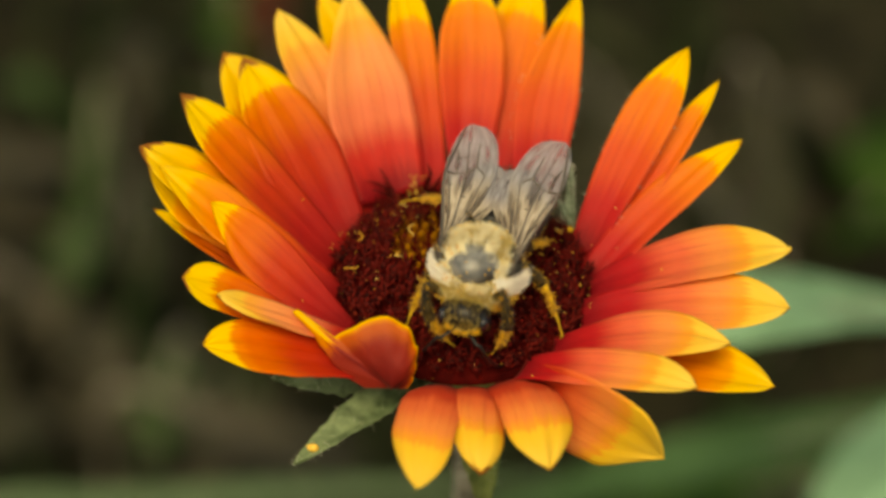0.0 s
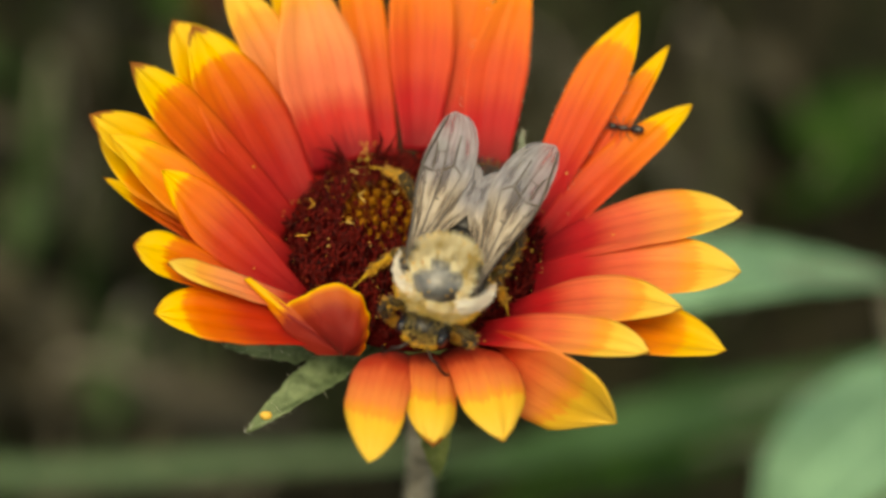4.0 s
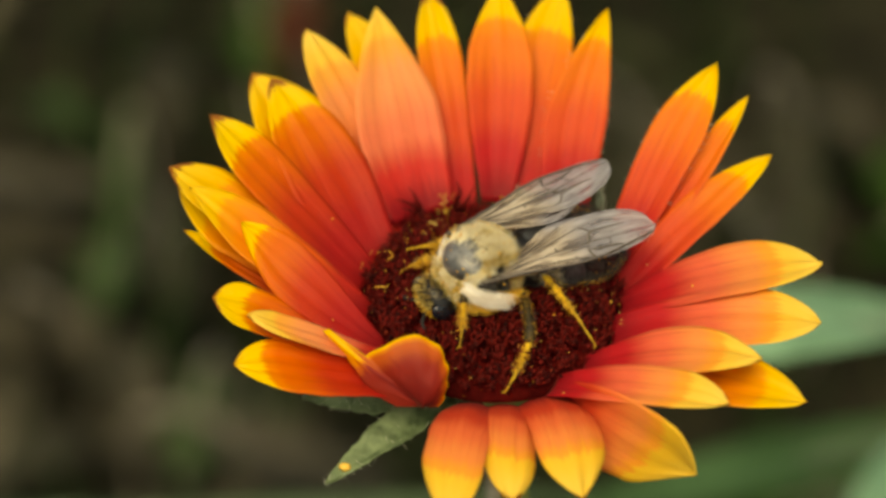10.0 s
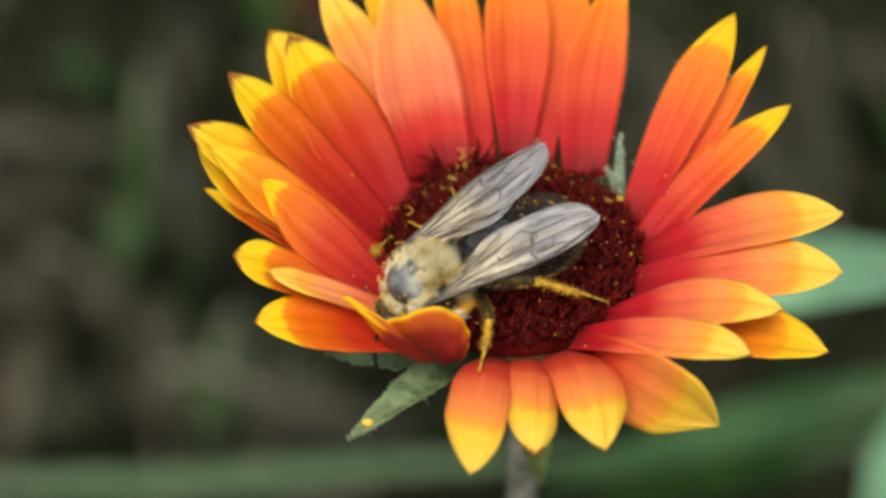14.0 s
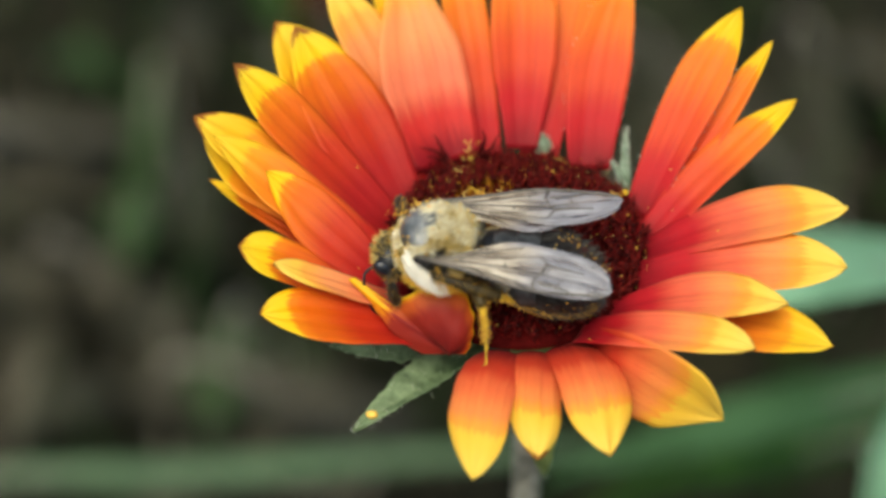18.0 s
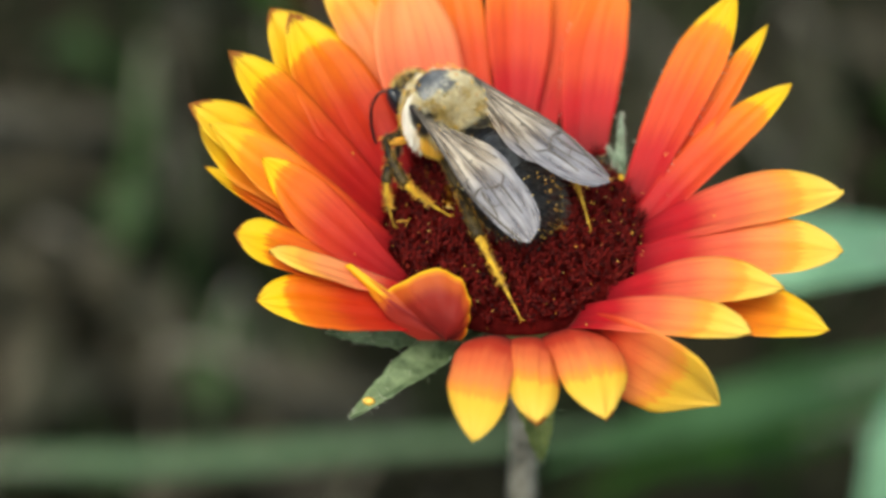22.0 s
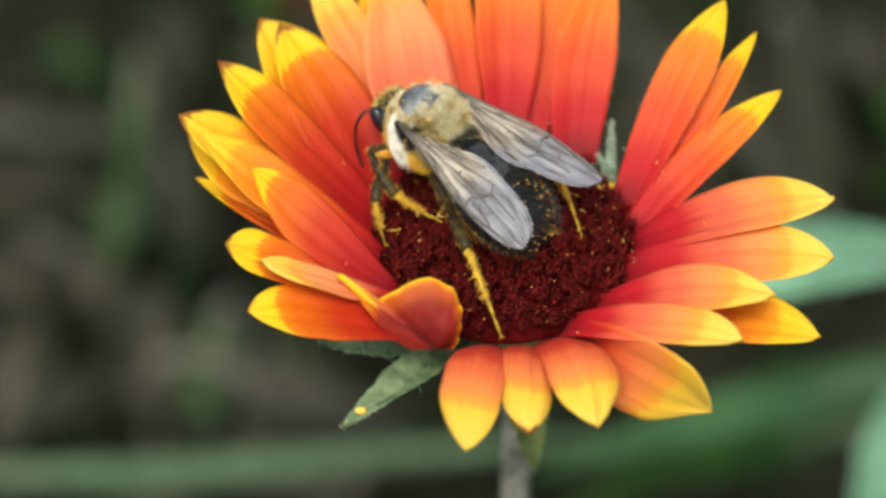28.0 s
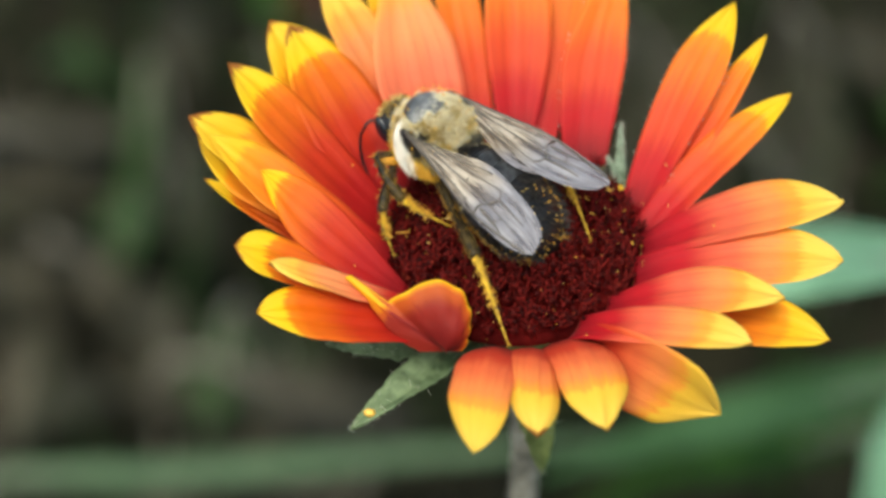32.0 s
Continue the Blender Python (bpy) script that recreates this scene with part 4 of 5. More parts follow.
def wing(parent, mirror, length, width, lead, veins, label, root=0.16):
    """A wing lying back along -x, its leading edge outwards (+y, or -y when mirrored)."""
    def edge(s):
        if s < 0.64:
            h = width / 2 * (root + (1 - root) * math.sin(math.pi / 2 * s / 0.64) ** 2.1)
        else:
            h = width / 2 * math.sqrt(max(0.0, 1 - ((s - 0.64) / 0.36) ** 2.3))
        drop = -0.10 * width * s * s
        return h * lead + drop, -h * (2 - lead) + drop

    def at(s, v, lift=0.0):
        f, b = edge(s)
        y = f + (b - f) * v
        z = 0.42 * math.sin(math.pi * s) * (0.3 - v * 0.9) + (0.05 + 0.09 * s) * (math.sin(v * 19 + s * 4) + 0.6 * math.sin(v * 8 + s * 13)) * math.sin(math.pi * s) + lift
        return Vector((-length * s, y * mirror, z))

    nu, nv, verts, faces, uvs = 30, 12, [], [], []
    for layer in (0.012, -0.012):
        for i in range(nu + 1):
            for j in range(nv + 1):
                verts.append(at(min(1, 0.004 + 0.996 * i / nu), j / nv, layer))
                uvs.append((i / nu, j / nv))
    n1 = (nu + 1) * (nv + 1)
    for i in range(nu):
        for j in range(nv):
            k = i * (nv + 1) + j
            faces.append((k, k + 1, k + nv + 2, k + nv + 1))
            faces.append((n1 + k, n1 + k + nv + 1, n1 + k + nv + 2, n1 + k + 1))
    ob = part("wing", shape("wing", (verts, faces, uvs)), WING, parent, label)
    for vein in veins:
        pts = spline([at(s, v, 0.02) for s, v in vein], 12)
        w = 0.13 if vein[0][1] < 0.08 and vein[-1][1] < 0.15 else 0.085
        s = Soup()
        s.add(*tube(pts, [w * (1 - 0.4 * i / 12) for i in range(13)], 6))
        s.v = mm(s.v)
        part("vein", s.mesh("vein"), VEIN, ob)
    return ob


FORE = (((0, .02), (.3, .02), (.6, .02), (.97, .06)), ((0, .2), (.2, .20), (.45, .17), (.62, .06)), ((0, .45), (.2, .48), (.42, .45), (.62, .42), (.84, .36)),
        ((.02, .7), (.18, .74), (.35, .77), (.60, .80)), ((.42, .17), (.44, .45)), ((.44, .45), (.42, .78)), ((.62, .06), (.60, .24), (.62, .42)), ((.52, .14), (.52, .43)),
        ((.62, .42), (.64, .62), (.60, .80)), ((.20, .49), (.22, .74)), ((.62, .24), (.76, .18), (.82, .06)), ((.64, .62), (.74, .60), (.84, .62)), ((.72, .20), (.74, .40)), ((.30, .20), (.32, .46)),
        ((.05, .92), (.3, .95), (.5, .98)))
HIND = (((0, .03), (.4, .03), (.85, .08)), ((0, .4), (.35, .38), (.7, .40)), ((.35, .05), (.38, .38)), ((.02, .7), (.3, .75), (.5, .8)))
WINGS = {}
for _side, _name in ((1, "left"), (-1, "right")):
    WINGS["fore_" + _name] = wing(bee, _side, 14.0, 3.85, 0.60, FORE, "smoky translucent forewing")
    WINGS["hind_" + _name] = wing(bee, _side, 9.3, 3.3, 0.60, HIND, "small translucent hindwing", 0.22)


SHINS = {}
LEG_SIZES = {                                   # hip, thigh, shin, foot and thickness in mm
    "front": ((2.2, 1.1, -1.9), 2.8, 3.0, 3.2, 0.34),
    "middle": ((0.3, 1.5, -2.3), 3.2, 3.8, 4.0, 0.36),
    "hind": ((-1.6, 1.5, -2.2), 3.8, 4.8, 6.8, 0.40),
}


def leg(kind, name):
    """A leg along its own x: the thigh from the hip, and shin and foot as one part from the knee."""
    hip, thigh, shin, foot, thick = LEG_SIZES[kind]
    rng = random.Random(len(name) * 7 + int(thigh * 10))

    def limb(ctrl, radii, n=12):
        pts = spline(ctrl, n)
        return pts, tube(pts, [np.interp(i / n, [k / (len(radii) - 1) for k in range(len(radii))], radii) for i in range(n + 1)], 10)

    def coat(pts, n, spread, share, hairs, gold):
        for _ in range(n):
            i = rng.randrange(len(pts) - 1)
            c = pts[i] + (pts[i + 1] - pts[i]) * rng.random()
            d = Vector((rng.gauss(0, 1), rng.gauss(0, 1), rng.gauss(0, 1))).normalized()
            (gold if rng.random() < (share if d.z < 0.3 else share * 0.6) else hairs).append((c + d * thick * spread, d + (pts[i + 1] - pts[i]).normalized() * 0.8))

    fp, fem = limb([(0, 0, 0), (thigh * 0.5, 0, 0.25), (thigh, 0, 0)], [thick * k for k in (0.8, 1.05, 1.0, 0.7)])
    lg = part("leg", shape("leg", fem), LEG_MAT, bee, "black leg dusted orange with pollen")
    dark, gold = [], []
    coat(fp, 520, 0.7, 0.35, dark, gold)
    furry("fur", lg, HAIR_DARK, dark, 0.42, 0.04)
    furry("fur", lg, HAIR_POLLEN, gold, 0.48, 0.05, label="hair soaked with orange pollen")
    v, f, u = tube([fp[i] + Vector((0, 0, -0.42)) for i in (4, 7, 9, 11)], [0.16, 0.34, 0.36, 0.14], 12)
    if kind != "front":
        part("pollen_load", shape("pollen_load", ([p + noise.noise_vector(p * 2.5) * 0.14 for p in v], f, u)), LOAD, lg, "orange pollen packed under the thigh")
    reach = math.sqrt(shin ** 2 + foot ** 2 + 2 * shin * foot * math.cos(radians(32)))
    lift = shin * foot * math.sin(radians(32)) / reach
    ankle = Vector((math.sqrt(shin ** 2 - lift ** 2), 0, lift))
    tp, tib = limb([(0, 0, 0), ankle * 0.55 + Vector((0, 0, 0.15)), ankle], [thick * k for k in (0.55, 1.0, 1.25, 1.1)])
    ends = [ankle, ankle.lerp(Vector((reach, 0, 0)), 0.5) + Vector((0, 0, 0.15)), Vector((reach, 0, 0))]
    pts = spline(ends, 20)
    toe = tube(pts, [thick * (0.72 - 0.56 * i / 20) * (1.0 if i % 4 else 0.72) for i in range(21)], 8)
    s = Soup()
    s.add(mm(tib[0]), tib[1])
    n1 = len(s.f)
    s.add(mm(toe[0]), toe[1])
    for k in (1, -1):
        v, f, u = tube(spline([ends[2], ends[2] + Vector((0.15, 0.12 * k, -0.1)), ends[2] + Vector((0.22, 0.2 * k, -0.3))], 4), [0.06, 0.06, 0.05, 0.03, 0.015], 5)
        s.add(mm(v), f)
    n2, dark, gold = len(s.f), [], []
    coat(tp, 560, 0.8, 0.15 if kind == "front" else 0.4, dark, gold)
    coat(pts[:13], 420, 0.35, 0.9, dark, gold)
    for roots, length, width in ((dark, 0.42, 0.04), (gold, 0.5, 0.05)):
        for p, d in roots:
            hair(s, Vector(p) * MM, d, length * rng.uniform(0.6, 1.25) * MM, width * MM, 0.15)
        if roots is dark:
            n3 = len(s.f)
    me = s.mesh("shin")
    for m in (LEG_MAT, LEG_GOLD, HAIR_DARK, HAIR_POLLEN):
        me.materials.append(m)
    me.polygons.foreach_set("material_index", [0] * n1 + [1] * (n2 - n1) + [2] * (n3 - n2) + [3] * (len(me.polygons) - n3))
    sh = part("shin", me, None, lg, "shin and slender foot caked with yellow pollen")
    sh.matrix_basis = pose(thigh * MM, 0, 0)
    SHINS[name] = (sh, reach)
    return lg


LEGS = {}
for _key in LEG_SIZES:
    for _name in ("left", "right"):
        LEGS[_key + "_" + _name] = leg(_key, _key + "_" + _name)


# ---- the ant ----
def build_ant():
    an = tagged(new("ant"), "small dark grey ant climbing on the flower", "ant")
    mat = plain("ant_shell", (0.016, 0.016, 0.018), 0.3, 4000, 0.4, 0.1, 0.00002)
    part("abdomen", shape("abdomen", ball((-1.35, 0, 0.42), (0.62, 0.42, 0.42), 18, 12)), mat, an)
    part("thorax", shape("thorax", ball((0, 0, 0.42), (0.62, 0.24, 0.26), 16, 10, 0.2, 4), ball((-0.68, 0, 0.45), (0.13, 0.12, 0.2), 10, 8)), mat, an)
    hd = part("head", shape("head", ball((0.92, 0, 0.46), (0.38, 0.33, 0.28), 16, 10)), mat, an)
    for y in (1, -1):
        s = Soup()
        s.add(*tube(spline([(1.15, 0.12 * y, 0.55), (1.55, 0.45 * y, 0.75), (2.1, 0.5 * y, 0.55)], 8), [0.035] * 9, 5))
        s.v = mm(s.v)
        part("antenna", s.mesh("antenna"), mat, hd)
        for x0, x1 in ((0.35, 0.95), (0.05, 0.0), (-0.25, -1.0)):
            s = Soup()
            s.add(*tube(spline([(x0, 0.15 * y, 0.35), ((x0 + x1) / 2, 0.65 * y, 0.62), (x1, 1.1 * y, 0.02)], 8), [0.05, 0.05, 0.045, 0.04, 0.04, 0.035, 0.03, 0.03, 0.025], 5))
            s.v = mm(s.v)
            part("leg", s.mesh("leg"), mat, an)
    for ob in an.children:
        ob.data.transform(Matrix.Scale(0.86, 4))
        for sub in ob.children:
            sub.data.transform(Matrix.Scale(0.86, 4))
    return an


ant = build_ant()


# ---- plants and litter behind ----
def leaf_material(name, base, other, scale=120.0):
    m = Mat(name)
    uv = m.t.nodes.new("ShaderNodeTexCoord").outputs["UV"]
    sep = m.t.nodes.new("ShaderNodeSeparateXYZ")
    m.link(uv, sep.inputs[0])
    vec = m.coords("Object")
    n = m.noise(vec, scale, 5.0)
    col = m.ramp(n, ((0.3, base), (0.7, other)))
    rib = m.math("ABSOLUTE", m.math("SUBTRACT", sep.outputs[1], 0.5))
    col = m.mix(m.ramp(rib, ((0.0, (0.6, 0.6, 0.6)), (0.05, (0, 0, 0)))), col, tuple(min(1, c * 1.7) for c in other))
    m.colour(col).set(Roughness=0.55, Specular_IOR_Level=0.12)
    m.bump(n, 0.3, 0.0008)
    m.translucent(col, 0.25)
    return m.m


LEAF_PALE = leaf_material("pale_leaf", (0.155, 0.31, 0.185), (0.25, 0.46, 0.29))
LEAF_SOFT = leaf_material("soft_leaf", (0.078, 0.130, 0.066), (0.125, 0.190, 0.103))
LEAF_MID = leaf_material("mid_leaf", (0.034, 0.080, 0.028), (0.060, 0.130, 0.052))
# LEAF_DARK, LEAF_RED and LEAF_SHADE hold the shade in their low base colours
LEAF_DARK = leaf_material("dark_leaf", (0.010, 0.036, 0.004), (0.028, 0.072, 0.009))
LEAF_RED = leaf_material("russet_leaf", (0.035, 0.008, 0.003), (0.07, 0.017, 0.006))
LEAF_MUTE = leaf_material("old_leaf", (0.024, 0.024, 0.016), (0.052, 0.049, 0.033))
LEAF_SHADE = leaf_material("shade_toned_leaf", (0.020, 0.048, 0.014), (0.048, 0.085, 0.030))
LEAF_DRY = leaf_material("dry_leaf", (0.038, 0.034, 0.023), (0.080, 0.071, 0.048))


def blade_mesh(pts, width, fold, widest=0.45):
    n, nv, verts, uvs = 28, 8, [], []
    path = spline(pts, n)
    for layer in (1, -1):
        for i in range(n + 1):
            t = (path[min(i + 1, n)] - path[max(i - 1, 0)]).normalized()
            side = t.cross(Vector((0, 0, 1)))
            side = side.normalized() if side.length > 1e-4 else Vector((1, 0, 0))
            up = side.cross(t).normalized()
            w = outline(i / n, 0.3, widest) * width / 2
            for j in range(nv + 1):
                v = 2 * j / nv - 1
                wav = 0.05 * width * noise.noise(Vector((i * 0.21, v, width * 999)))
                verts.append(path[i] + side * v * w + up * (fold * abs(v) * w + wav + layer * 0.0002))
                uvs.append((i / n, (v + 1) / 2))
    n1, faces = (n + 1) * (nv + 1), []
    for i in range(n):
        for j in range(nv):
            k = i * (nv + 1) + j
            faces.append((k, k + nv + 1, k + nv + 2, k + 1))
            faces.append((n1 + k, n1 + k + 1, n1 + k + nv + 2, n1 + k + nv + 1))
        for j in (0, nv):
            k, l = i * (nv + 1) + j, (i + 1) * (nv + 1) + j
            faces.append((k, n1 + k, n1 + l, l))
    return mesh_of("leaf", verts, faces, True, uvs)


def leaf(name, pts, width, material, label, category, fold=0.25, widest=0.45):
    """A leaf: blade, raised midrib, and a stalk down to the soil."""
    ob = tagged(new(name), label, category, "plants behind the flower")
    blade = part("blade", blade_mesh(pts, width, fold, widest), material, ob)
    path = spline(pts, 28)
    s = Soup()
    s.add(*tube([p + Vector((0, 0, -0.0004)) for p in path[:26]], [0.0009 * (1 - i / 30) for i in range(26)], 6))
    part("midrib", s.mesh("midrib"), STEM, ob)
    root, away = path[0], (path[0] - path[2]).normalized() * 0.02
    s = Soup()
    s.add(*tube(spline([root, root + Vector((away.x, away.y, -0.3 * root.z)), (root.x + away.x, root.y + away.y, -0.01)], 12), [0.0009] * 13, 7))
    part("stalk", s.mesh("stalk"), STEM, ob)
    return ob


leaf("broad_leaf", [(0.0664, 0.1057, 0.2080), (0.0525, 0.0945, 0.2180), (0.0396, 0.0828, 0.2275), (0.0315, 0.0811, 0.2254), (0.0260, 0.0833, 0.2203)], 0.0136, LEAF_PALE, "broad pale green leaf behind the flower", "leaf", 0.15, 0.40)
leaf("long_leaf", [(0.0951, 0.1521, 0.1544), (0.0617, 0.1322, 0.1619), (0.0418, 0.1220, 0.1652), (0.0252, 0.1190, 0.1617), (0.0089, 0.1229, 0.1508)], 0.0103, LEAF_MID, "long mid green leaf under the flower", "leaf", 0.20, 0.45)
leaf("long_leaf", [(0.0907, 0.1609, 0.1338), (0.0607, 0.1488, 0.1350), (0.0411, 0.1388, 0.1386), (0.0285, 0.1435, 0.1286), (0.0151, 0.1469, 0.1172)], 0.0102, LEAF_DARK, "long dark green leaf under the flower", "leaf", 0.20, 0.45)
leaf("broad_leaf", [(0.0901, 0.1305, 0.1754), (0.0730, 0.1121, 0.1768), (0.0605, 0.0988, 0.1765), (0.0520, 0.0951, 0.1643)], 0.0200, LEAF_PALE, "pale green leaf near the ground", "leaf", 0.20, 0.45)
leaf("grass_blade", [(-0.1174, 0.1774, 0.0913), (-0.0846, 0.1724, 0.1008), (-0.0532, 0.1656, 0.1083), (-0.0235, 0.1672, 0.1102), (0.0062, 0.1685, 0.1117), (0.0419, 0.1776, 0.1070)], 0.0066, LEAF_SOFT, "long pale grass blade lying over soil", "grass blade", 0.20, 0.40)
leaf("grass_blade", [(-0.0760, 0.3435, 0.0714), (-0.0780, 0.3279, 0.0528), (-0.0820, 0.3234, 0.0319), (-0.0854, 0.2997, 0.0200)], 0.0085, LEAF_SHADE, "upright green blade, coloured dark for shade", "grass blade", 0.20, 0.45)
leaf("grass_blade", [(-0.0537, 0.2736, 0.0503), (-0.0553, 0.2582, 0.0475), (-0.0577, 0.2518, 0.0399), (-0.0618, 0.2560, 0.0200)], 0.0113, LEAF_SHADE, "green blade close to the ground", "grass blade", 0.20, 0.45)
leaf("broad_leaf", [(-0.0463, 0.3625, 0.0941), (-0.0450, 0.3547, 0.0848), (-0.0423, 0.3487, 0.0776), (-0.0365, 0.3580, 0.0575)], 0.0150, LEAF_DARK, "green leaf, coloured dark for shade", "leaf", 0.20, 0.45)
leaf("russet_leaf", [(-0.0345, 0.3490, 0.1090), (-0.0353, 0.3322, 0.1046), (-0.0379, 0.3256, 0.0967), (-0.0423, 0.3288, 0.0850)], 0.0116, LEAF_RED, "red leaf, coloured dull for shade", "leaf", 0.20, 0.45)
leaf("broad_leaf", [(0.1318, 0.3391, 0.0662), (0.1183, 0.3348, 0.0610), (0.1075, 0.3270, 0.0517), (0.1029, 0.3347, 0.0298)], 0.0272, LEAF_DARK, "green leaf, coloured dark for shade", "leaf", 0.20, 0.45)
leaf("dry_stalk", [(-0.1425, 0.3526, 0.0511), (-0.1043, 0.3322, 0.0579), (-0.0841, 0.3313, 0.0569), (-0.0686, 0.3481, 0.0458)], 0.0130, LEAF_DRY, "dry brown stalk on the soil", "stalk", 0.20, 0.45)
leaf("dry_stalk", [(-0.1425, 0.3347, 0.0298), (-0.1043, 0.3226, 0.0466), (-0.0868, 0.3209, 0.0445), (-0.0686, 0.3329, 0.0276)], 0.0110, LEAF_DRY, "dry brown stalk on the soil", "stalk", 0.20, 0.45)
leaf("dry_leaf", [(-0.0917, 0.3079, 0.0200), (-0.0792, 0.2918, 0.0200), (-0.0755, 0.2801, 0.0200), (-0.0752, 0.2633, 0.0200)], 0.0102, LEAF_MUTE, "dry curled leaf on the soil", "leaf", 0.20, 0.45)
leaf("dry_leaf", [(0.0565, 0.3905, 0.0340), (0.0690, 0.3687, 0.0392), (0.0805, 0.3613, 0.0304), (0.0883, 0.3581, 0.0200)], 0.0117, LEAF_DRY, "dry curled leaf on the soil", "leaf", 0.20, 0.45)
leaf("dry_leaf", [(-0.1412, 0.3576, 0.0260), (-0.1192, 0.3433, 0.0245), (-0.1029, 0.3333, 0.0200), (-0.0898, 0.3162, 0.0200)], 0.0244, LEAF_DRY, "dry curled leaf on the soil", "leaf", 0.20, 0.45)
leaf("dry_leaf", [(-0.1285, 0.3079, 0.0200), (-0.1127, 0.3120, 0.0200), (-0.0972, 0.3204, 0.0200), (-0.0784, 0.3268, 0.0200)], 0.0192, LEAF_MUTE, "dry curled leaf on the soil", "leaf", 0.20, 0.45)
leaf("dry_leaf", [(-0.0544, 0.2524, 0.0562), (-0.0415, 0.2412, 0.0584), (-0.0272, 0.2393, 0.0561), (-0.0119, 0.2454, 0.0478)], 0.0144, LEAF_DRY, "dry curled leaf on the soil", "leaf", 0.20, 0.45)
leaf("dry_leaf", [(0.0708, 0.3463, 0.0437), (0.0778, 0.3235, 0.0476), (0.0832, 0.3174, 0.0404), (0.0874, 0.3247, 0.0200)], 0.0151, LEAF_MUTE, "old brown leaf on the soil", "leaf", 0.20, 0.45)
leaf("green_leaf", [(-0.0787, 0.3253, 0.0497), (-0.0795, 0.3106, 0.0477), (-0.0821, 0.3055, 0.0416), (-0.0868, 0.3062, 0.0269)], 0.0127, LEAF_SHADE, "small green leaf, coloured dark for shade", "leaf", 0.20, 0.45)
leaf("dry_leaf", [(-0.1101, 0.3384, 0.0498), (-0.1003, 0.3270, 0.0517), (-0.0936, 0.3261, 0.0507), (-0.0854, 0.3357, 0.0466)], 0.0116, LEAF_DRY, "dry leaf lying on soil", "leaf", 0.20, 0.45)
leaf("dry_leaf", [(-0.0934, 0.3063, 0.0426), (-0.0860, 0.2953, 0.0451), (-0.0841, 0.2903, 0.0391), (-0.0868, 0.2927, 0.0264)], 0.0105, LEAF_DRY, "dry leaf lying on soil", "leaf", 0.20, 0.45)
leaf("dry_leaf", [(-0.1192, 0.3105, 0.0321), (-0.1067, 0.3012, 0.0365), (-0.1000, 0.2961, 0.0304), (-0.0984, 0.2957, 0.0200)], 0.0120, LEAF_DRY, "dry leaf lying on soil", "leaf", 0.20, 0.45)
leaf("dry_leaf", [(-0.0686, 0.3418, 0.0383), (-0.0648, 0.3278, 0.0371), (-0.0662, 0.3216, 0.0298), (-0.0709, 0.3204, 0.0200)], 0.0104, LEAF_MUTE, "old brown leaf on the soil", "leaf", 0.20, 0.45)
leaf("dry_leaf", [(0.0461, 0.3962, 0.0409), (0.0526, 0.3795, 0.0366), (0.0541, 0.3720, 0.0276), (0.0511, 0.3651, 0.0200)], 0.0110, LEAF_MUTE, "old brown leaf on the soil", "leaf", 0.20, 0.45)
leaf("dry_leaf", [(0.0891, 0.3981, 0.0431), (0.0906, 0.3824, 0.0399), (0.0891, 0.3748, 0.0310), (0.0852, 0.3699, 0.0200)], 0.0110, LEAF_MUTE, "old brown leaf on the soil", "leaf", 0.20, 0.45)
leaf("dry_leaf", [(0.0730, 0.2142, 0.0729), (0.0617, 0.2121, 0.0703), (0.0494, 0.2113, 0.0695), (0.0367, 0.2155, 0.0589)], 0.0102, LEAF_DRY, "dry leaf lying on soil", "leaf", 0.20, 0.45)
leaf("dry_leaf", [(-0.1051, 0.2662, 0.0185), (-0.1008, 0.2758, 0.0315), (-0.0998, 0.2864, 0.0336), (-0.1024, 0.2966, 0.0245)], 0.0140, LEAF_DRY, "dry brown leaf on the soil", "leaf", 0.20, 0.45)
leaf("dry_leaf", [(-0.0664, 0.2821, 0.0185), (-0.0723, 0.2911, 0.0315), (-0.0810, 0.2978, 0.0336), (-0.0912, 0.3012, 0.0245)], 0.0150, LEAF_MUTE, "old brown leaf on the soil", "leaf", 0.20, 0.45)
leaf("dry_leaf", [(-0.1077, 0.2602, 0.0185), (-0.0958, 0.2612, 0.0315), (-0.0846, 0.2662, 0.0336), (-0.0758, 0.2744, 0.0245)], 0.0160, LEAF_MUTE, "old brown leaf on the soil", "leaf", 0.20, 0.45)
leaf("dry_leaf", [(-0.0824, 0.2806, 0.0185), (-0.0732, 0.2701, 0.0315), (-0.0608, 0.2630, 0.0336), (-0.0471, 0.2604, 0.0245)], 0.0120, LEAF_DRY, "dry brown leaf on the soil", "leaf", 0.20, 0.45)
leaf("green_leaf", [(-0.0489, 0.2956, 0.0185), (-0.0516, 0.2848, 0.0315), (-0.0506, 0.2736, 0.0336), (-0.0460, 0.2635, 0.0245)], 0.0110, LEAF_SHADE, "small green leaf, coloured dark for shade", "leaf", 0.20, 0.45)
leaf("dry_leaf", [(-0.0192, 0.2565, 0.0185), (-0.0306, 0.2577, 0.0315), (-0.0418, 0.2551, 0.0336), (-0.0515, 0.2490, 0.0245)], 0.0140, LEAF_DRY, "dry brown leaf on the soil", "leaf", 0.20, 0.45)
leaf("dry_leaf", [(-0.0279, 0.2398, 0.0185), (-0.0202, 0.2470, 0.0315), (-0.0152, 0.2565, 0.0336), (-0.0136, 0.2669, 0.0245)], 0.0120, LEAF_MUTE, "old brown leaf on the soil", "leaf", 0.20, 0.45)
